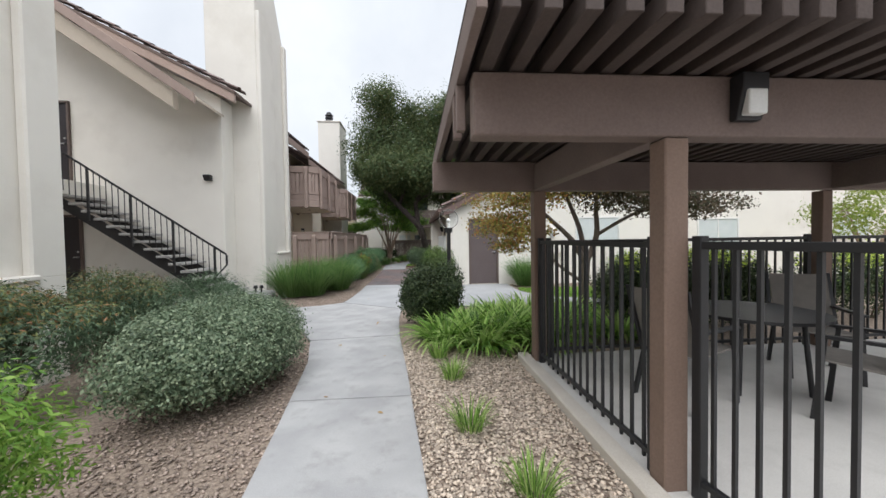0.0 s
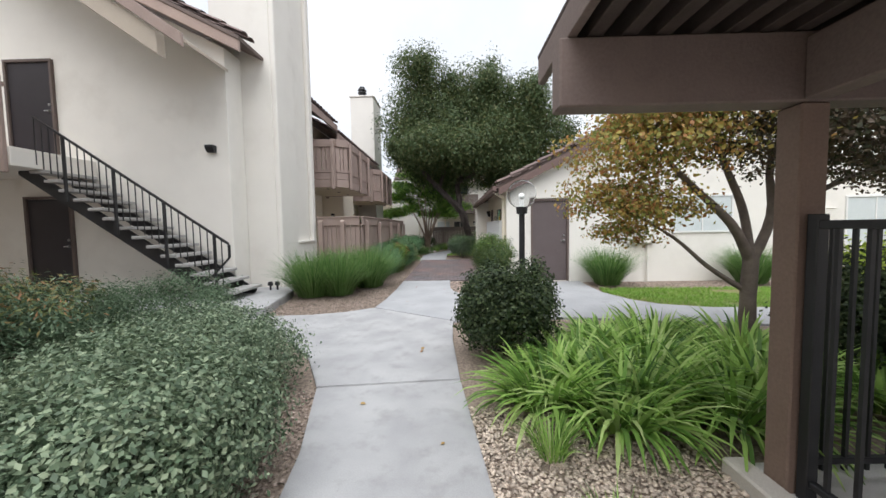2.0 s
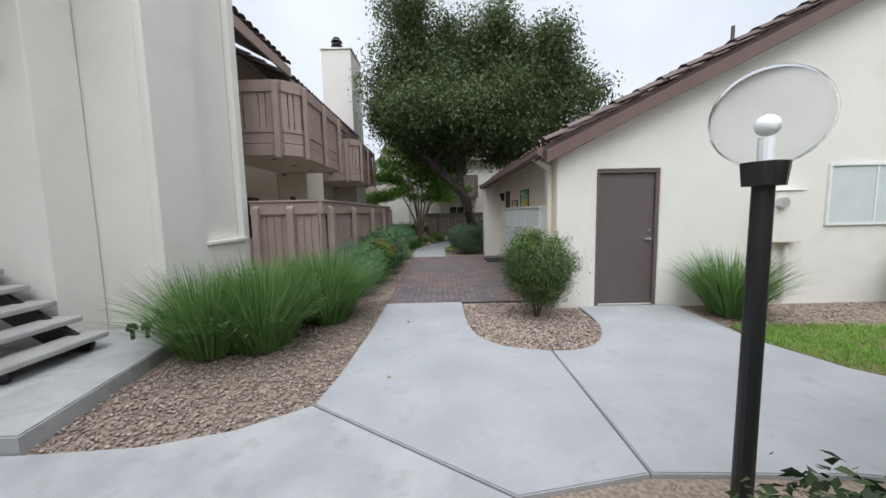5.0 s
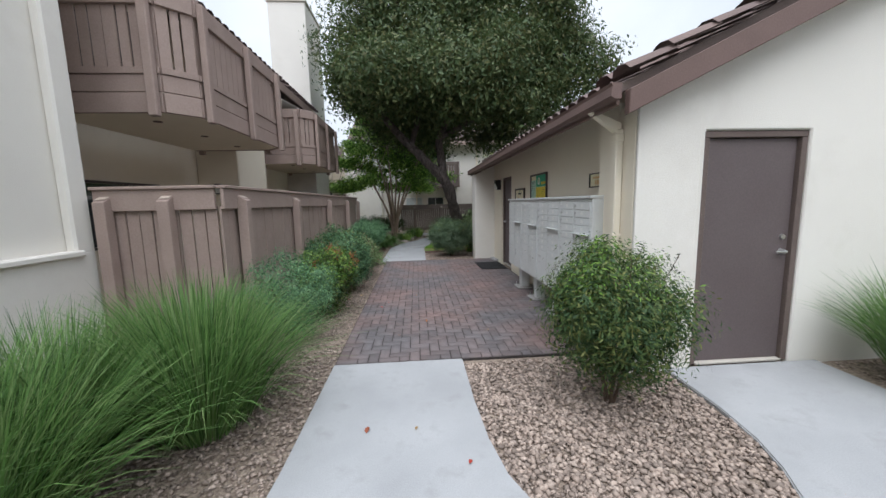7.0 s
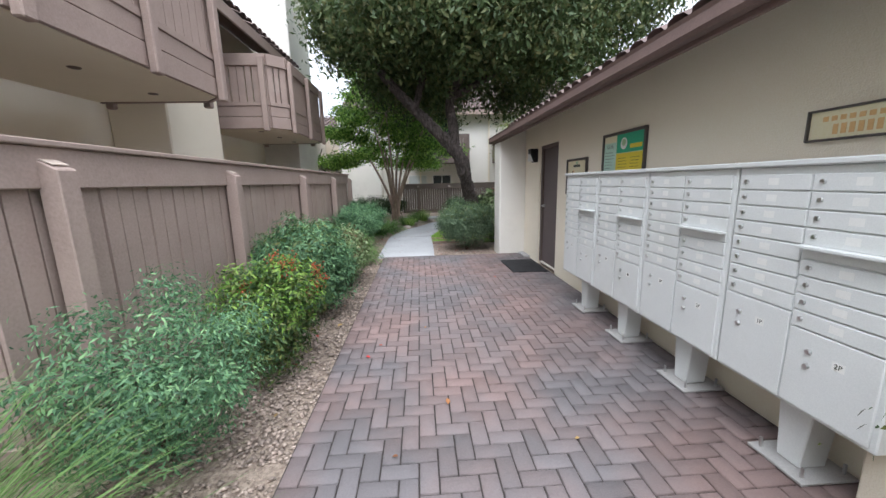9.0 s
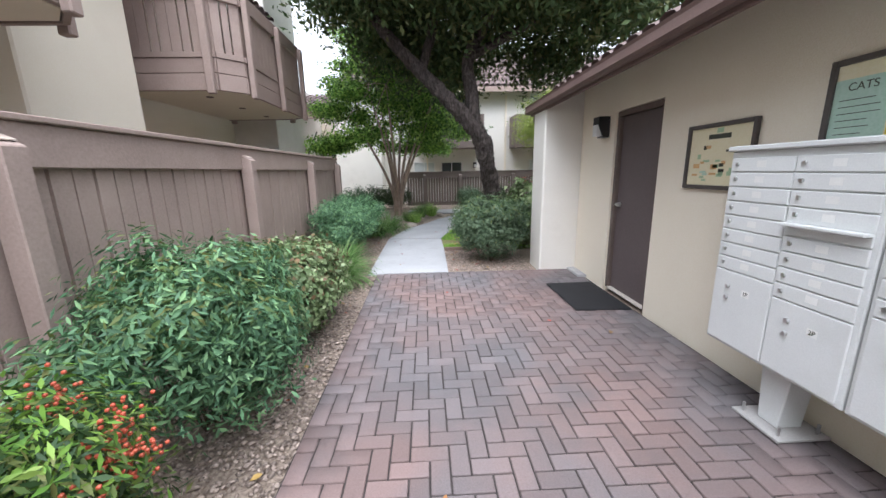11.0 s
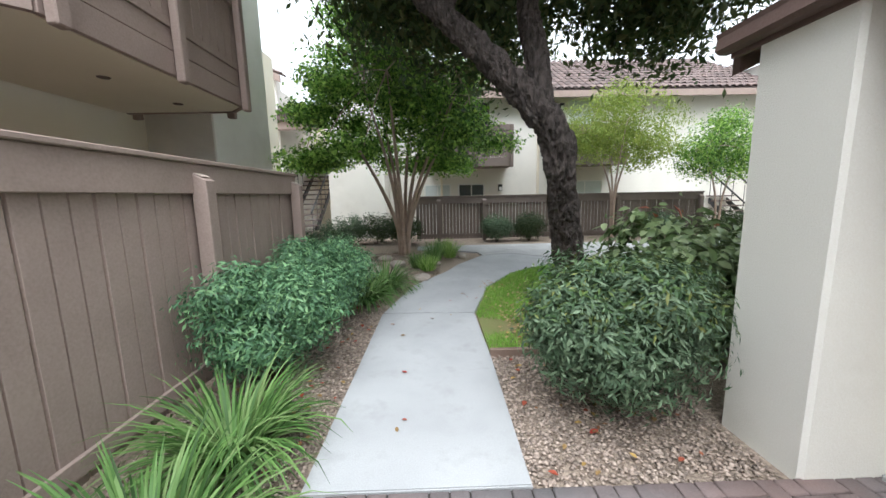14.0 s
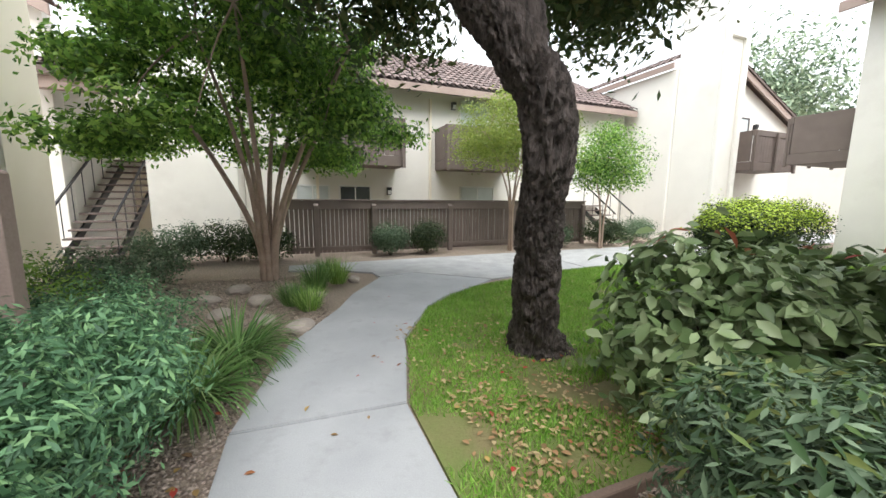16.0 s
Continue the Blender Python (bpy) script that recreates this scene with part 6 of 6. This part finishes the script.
for i, (x, y, s) in enumerate(((0.78, 5.62, 1), (1.22, 5.35, 1), (1.62, 5.75, 1.1), (2.05, 5.35, 1.05), (1.2, 6.15, 1.1), (1.95, 6.3, 1.1), (2.6, 5.8, 1.1), (2.95, 6.45, 1.1), (3.3, 5.55, 1), (2.4, 6.95, 1), (1.7, 6.8, 1))):
    blades("lily_turf", (x, y, 0), 330, 0.55 * s, 0.04, blade_bright, 0.6, (0.55, 2.0), 60 + i, "clump of bright green strappy lily turf", "lily turf", "lily turf beside the pavilion", 0.75, 0.26)
for i, (x, y, s) in enumerate(((0.62, 4.95, 0.3), (0.72, 4.25, 0.26), (0.75, 3.25, 0.28), (1.0, 2.5, 0.26))):
    blades("grass_tuft", (x, y, 0), 150, s, 0.008, blade_bright, 0.5, (0.2, 1.1), 80 + i, "small bright green grass tuft in the gravel", "grass tuft", "grass tufts in the gravel", 0.6, 0.09)
shrub("hedge", (4.7, 6.15, 0), 1.5, 0.6, 1.22, leaf_dark, 46000, 0.045, 0.6, 0.06, 6, 24, "clipped dark green hedge behind the pavilion", "hedge", boxy=0.2, accent=leaf_hedge, accent_n=2500, spread=1.3)
shrub("hedge", (8.2, 6.2, 0), 1.6, 0.6, 1.2, leaf_dark, 14000, 0.045, 0.6, 0.06, 6, 25, "clipped dark green hedge behind the pavilion", "hedge", boxy=0.2, accent=leaf_hedge, accent_n=2000, spread=1.3)

# ---- fountain grass and plants by the fence ----
for i, (x, y, s) in enumerate(((-2.95, 10.35, 1.0), (-2.45, 10.5, 1.05), (-2.0, 11.5, 1.02), (-2.3, 11.95, 1.0), (-2.75, 11.3, 0.9))):
    blades("fountain_grass", (x, y, 0), 1700, 1.02 * s, 0.0085, blade_green, 0.6, (0.05, 1.3), 90 + i, "tall arching clump of green fountain grass", "ornamental grass", "fountain grass by the chimney", 0.6, 0.3)
for i, (x, y, s) in enumerate(((3.72, 11.35, 1.0), (7.0, 11.25, 1.0))):
    blades("fountain_grass", (x, y, 0), 1500, 0.95 * s, 0.009, blade_green, 0.6, (0.15, 1.15), 100 + i, "tall clump of green fountain grass by the gable wall", "ornamental grass", "", 0.6, 0.28)
nandina_bed = shrub("nandina", (1.02, 11.5, 0), 0.46, 0.44, 1.12, leaf_nandina, 34000, 0.042, 0.33, 0.06, 5, 26, "feathery green nandina in the gravel bed", low=0.2, accent=leaf_bright, accent_n=1500, spread=5)
rng_s = np.random.default_rng(88)
for i in range(9):
    sx, sy, sz = rng_s.uniform(-0.2, 0.55), rng_s.uniform(-0.3, 0.25), rng_s.uniform(1.06, 1.24)
    tip = (sx * 1.15, sy, sz)
    tube("flower_stalk", [(sx * 0.7, sy * 0.8, sz - 0.34), (sx, sy, sz - 0.12), tip], [0.004, 0.003, 0.0015], twig, nandina_bed, sides=5)
    k = 14
    lv = np.array([[sx + rng_s.normal(0, 0.028), sy + rng_s.normal(0, 0.028), sz - 0.15 * q / k] for q in range(k)])
    leaves("leaflets", lv, np.tile([0.0, -0.6, 0.5], (k, 1)), 0.045, leaf_dark, nandina_bed, 0.35, -0.5, 0.25, 0.5, rng_s)
shrub("nandina", (-2.0, 13.25, 0), 0.5, 0.6, 0.92, leaf_teal, 15300, 0.037, 0.33, 0.052, 5, 27, "feathery green nandina by the fence")
shrub("nandina", (-1.82, 14.25, 0), 0.42, 0.5, 0.78, leaf_nandina, 11900, 0.05, 0.33, 0.052, 5, 28, "nandina with orange-red berries by the fence", berries=9, accent=leaf_bright, accent_n=3500, spread=2)
shrub("nandina", (-1.88, 15.5, 0), 0.52, 0.72, 1.06, leaf_teal, 26000, 0.056, 0.33, 0.052, 5, 29, "feathery blue-green nandina by the fence", low=0.12, accent=leaf_nandina, accent_n=3000, spread=3)
shrub("shrub", (-1.88, 16.82, 0), 0.5, 0.88, 0.84, leaf_laurel, 24000, 0.052, 0.62, 0.05, 5, 30, "broad-leaved shrub with browning leaves by the fence", boxy=0.15, accent=leaf_dry, accent_n=2200, spread=7)
for i, (x, y) in enumerate(((-1.8, 18.2), (-1.9, 18.95), (-1.72, 21.95), (-1.5, 22.6))):
    blades("lily_turf", (x, y, 0), 420, 0.62, 0.018, blade_green, 0.5, (0.5, 1.9), 110 + i, "clump of green strappy lily turf by the path", "lily turf", "lily turf by the fence", 0.95, 0.16)
shrub("nandina", (-2.05, 19.9, 0), 0.5, 0.6, 0.92, leaf_teal, 19000, 0.056, 0.33, 0.055, 5, 31, "feathery blue-green nandina by the fence", low=0.15)
shrub("nandina", (-2.0, 21.0, 0), 0.55, 0.6, 0.95, leaf_teal, 19000, 0.056, 0.33, 0.055, 5, 32, "feathery blue-green nandina by the fence end", low=0.15)
shrub("nandina", (-2.35, 22.3, 0), 0.6, 0.5, 0.85, leaf_teal, 13600, 0.041, 0.33, 0.055, 5, 33, "feathery blue-green nandina past the fence", low=0.15)

# ---- plants round the lawn ----
shrub("nandina", (0.55, 19.30, 0), 0.54, 0.5, 1.0, leaf_shrub, 25000, 0.054, 0.33, 0.052, 5, 34, "feathery dark green nandina beside the wing wall", accent=leaf_nandina, accent_n=3500, spread=3)
shrub("laurel", (1.72, 20.4, 0), 0.85, 0.72, 1.10, leaf_laurel, 6000, 0.12, 0.5, 0.09, 6, 35, "broad-leaved glossy laurel shrub with red new tips", big=True, accent=red_tip, accent_n=6, spread=12)
shrub("laurel", (2.9, 20.3, 0), 0.9, 0.7, 1.12, leaf_laurel, 5500, 0.115, 0.5, 0.09, 6, 36, "broad-leaved glossy laurel shrub", big=True, accent=red_tip, accent_n=9, spread=12)
shrub("hedge", (10.1, 24.5, 0), 2.3, 0.75, 1.5, leaf_dark, 34000, 0.06, 0.6, 0.08, 6, 37, "clipped hedge with bright yellow-green tips", "hedge", boxy=0.25, accent=leaf_hedge, accent_n=12000, spread=1.25)
for i, (x, y, r, h) in enumerate(((1.3, 28.45, 0.5, 0.8), (2.35, 28.45, 0.5, 0.85), (6.6, 28.5, 0.7, 0.8), (8.5, 28.3, 0.8, 0.85), (10.3, 28.6, 0.8, 0.8), (-2.6, 28.6, 0.8, 0.85), (-3.6, 28.4, 0.8, 0.8), (-1.7, 28.3, 0.6, 0.8))):
    shrub("shrub", (x, y, 0), r, r * 0.8, h, leaf_dark if i % 2 else leaf_shrub, 5000, 0.06, 0.5, 0.08, 4, 120 + i, "rounded dark green shrub before the far fence", "shrub", "shrubs before the far fence")
shrub("shrub", (-4.2, 24.6, 0), 1.0, 0.8, 0.8, leaf_bright, 7000, 0.06, 0.45, 0.08, 5, 130, "low bright green shrub past the fence end")
shrub("shrub", (-3.6, 26.0, 0), 0.8, 0.8, 0.7, leaf_shrub, 6000, 0.06, 0.45, 0.08, 5, 131, "low dark green shrub past the fence end")
for i, (x, y, s) in enumerate(((-0.72, 25.0, 0.55), (-0.35, 25.4, 0.5), (-1.05, 24.3, 0.4), (-0.85, 24.0, 0.36), (-0.5, 25.9, 0.45))):
    blades("fescue", (x, y, 0), 420, s, 0.006, blade_green if i % 2 == 0 else blade_bright, 0.5, (0.1, 1.1), 140 + i, "fine-leaved ornamental grass clump among stones", "ornamental grass", "grasses among the stones", 0.6, 0.13)


def stone(at, r, seed):
    bm = ball((0, 0, r * 0.25), r, None, 2, (1.2, 0.9, 0.55))
    for v in bm.verts:
        v.co += v.co.normalized() * r * 0.28 * noise.noise(v.co / r * 1.3 + Vector((seed, 0, 0)))
    ob = part("stone", bm, rock_mat)
    ob.matrix_basis = pose(*at, 0, 0, seed * 47)
    return tagged(ob, "rounded tan field stone in the gravel bed", "stone", "stones round the crape myrtle")


for i, (x, y, r) in enumerate(((-0.95, 23.3, 0.16), (-1.35, 23.7, 0.13), (-1.5, 24.6, 0.18), (-0.7, 24.7, 0.11), (-1.9, 24.1, 0.15), (-0.05, 25.6, 0.12), (-1.1, 25.3, 0.14), (-1.9, 25.4, 0.16), (-0.3, 26.1, 0.13), (-1.4, 23.1, 0.1), (-2.2, 24.9, 0.14))):
    stone((x, y, -0.02), r, i + 1)
edging = part("edging_board", box((-0.20, 20.19, -0.06), (1.1, 20.24, 0.045), 0.006), wood_tan)
tagged(edging, "low weathered timber edging at the lawn end", "edging", kind="structure")

# fallen leaves
rng_f = np.random.default_rng(77)
spots = []
for x0, y0, x1, y1, k, z in ((-1.3, 18.7, -0.3, 22, 9, 0.004), (-0.4, 22, 0.4, 25, 7, 0.004), (0, 20.4, 1.4, 23, 45, 0.02), (-2.3, 18.7, -1.45, 22, 60, 0.0), (-0.1, 18.7, 0.9, 20.2, 40, 0.0), (-1.2, 13, 1.2, 18.5, 10, 0.006), (-0.9, 9, 0.0, 12.3, 4, 0.004), (-1.0, 3, 0.3, 9, 6, 0.004), (-2.3, 13.3, -1.4, 18, 25, 0.0)):
    spots.append(np.stack([rng_f.uniform(x0, x1, k), rng_f.uniform(y0, y1, k), np.full(k, z + 0.006)], 1))
spots = np.concatenate(spots)
fl = leaves("fallen_leaves", spots, np.tile([0, 0, 1.0], (len(spots), 1)), 0.055, fallen_leaf, None, 0.55, 0, 0.2, 0.12, rng_f, True)
tagged(fl, "scattered dry brown and red fallen leaves", "leaves", kind="stuff")

lit = np.concatenate([np.stack([rng_f.uniform(a, c, k), rng_f.uniform(b, d, k), np.full(k, 0.022)], 1) for a, b, c, d, k in ((0.0, 20.35, 1.3, 23.0, 330), (0.1, 20.3, 1.2, 21.4, 260), (1.2, 21.5, 4.0, 24.5, 120))])
litter = leaves("leaf_litter", lit, np.tile([0, 0, 1.0], (len(lit), 1)), 0.05, straw_leaf, None, 0.5, 0, 0.2, 0.15, rng_f, True)
tagged(litter, "dry straw-coloured leaf litter on the lawn", "leaves", kind="stuff")

# ---- paver pieces ----
for x, y, w, l in bricks_near:
    ob = new("brick", brick_mesh(w, l))
    ob.matrix_basis = pose(x + w / 2, y + l / 2, brick_rng.uniform(-0.003, 0.002), brick_rng.uniform(-0.3, 0.3), brick_rng.uniform(-0.3, 0.3), 0)
    ob.parent = paving
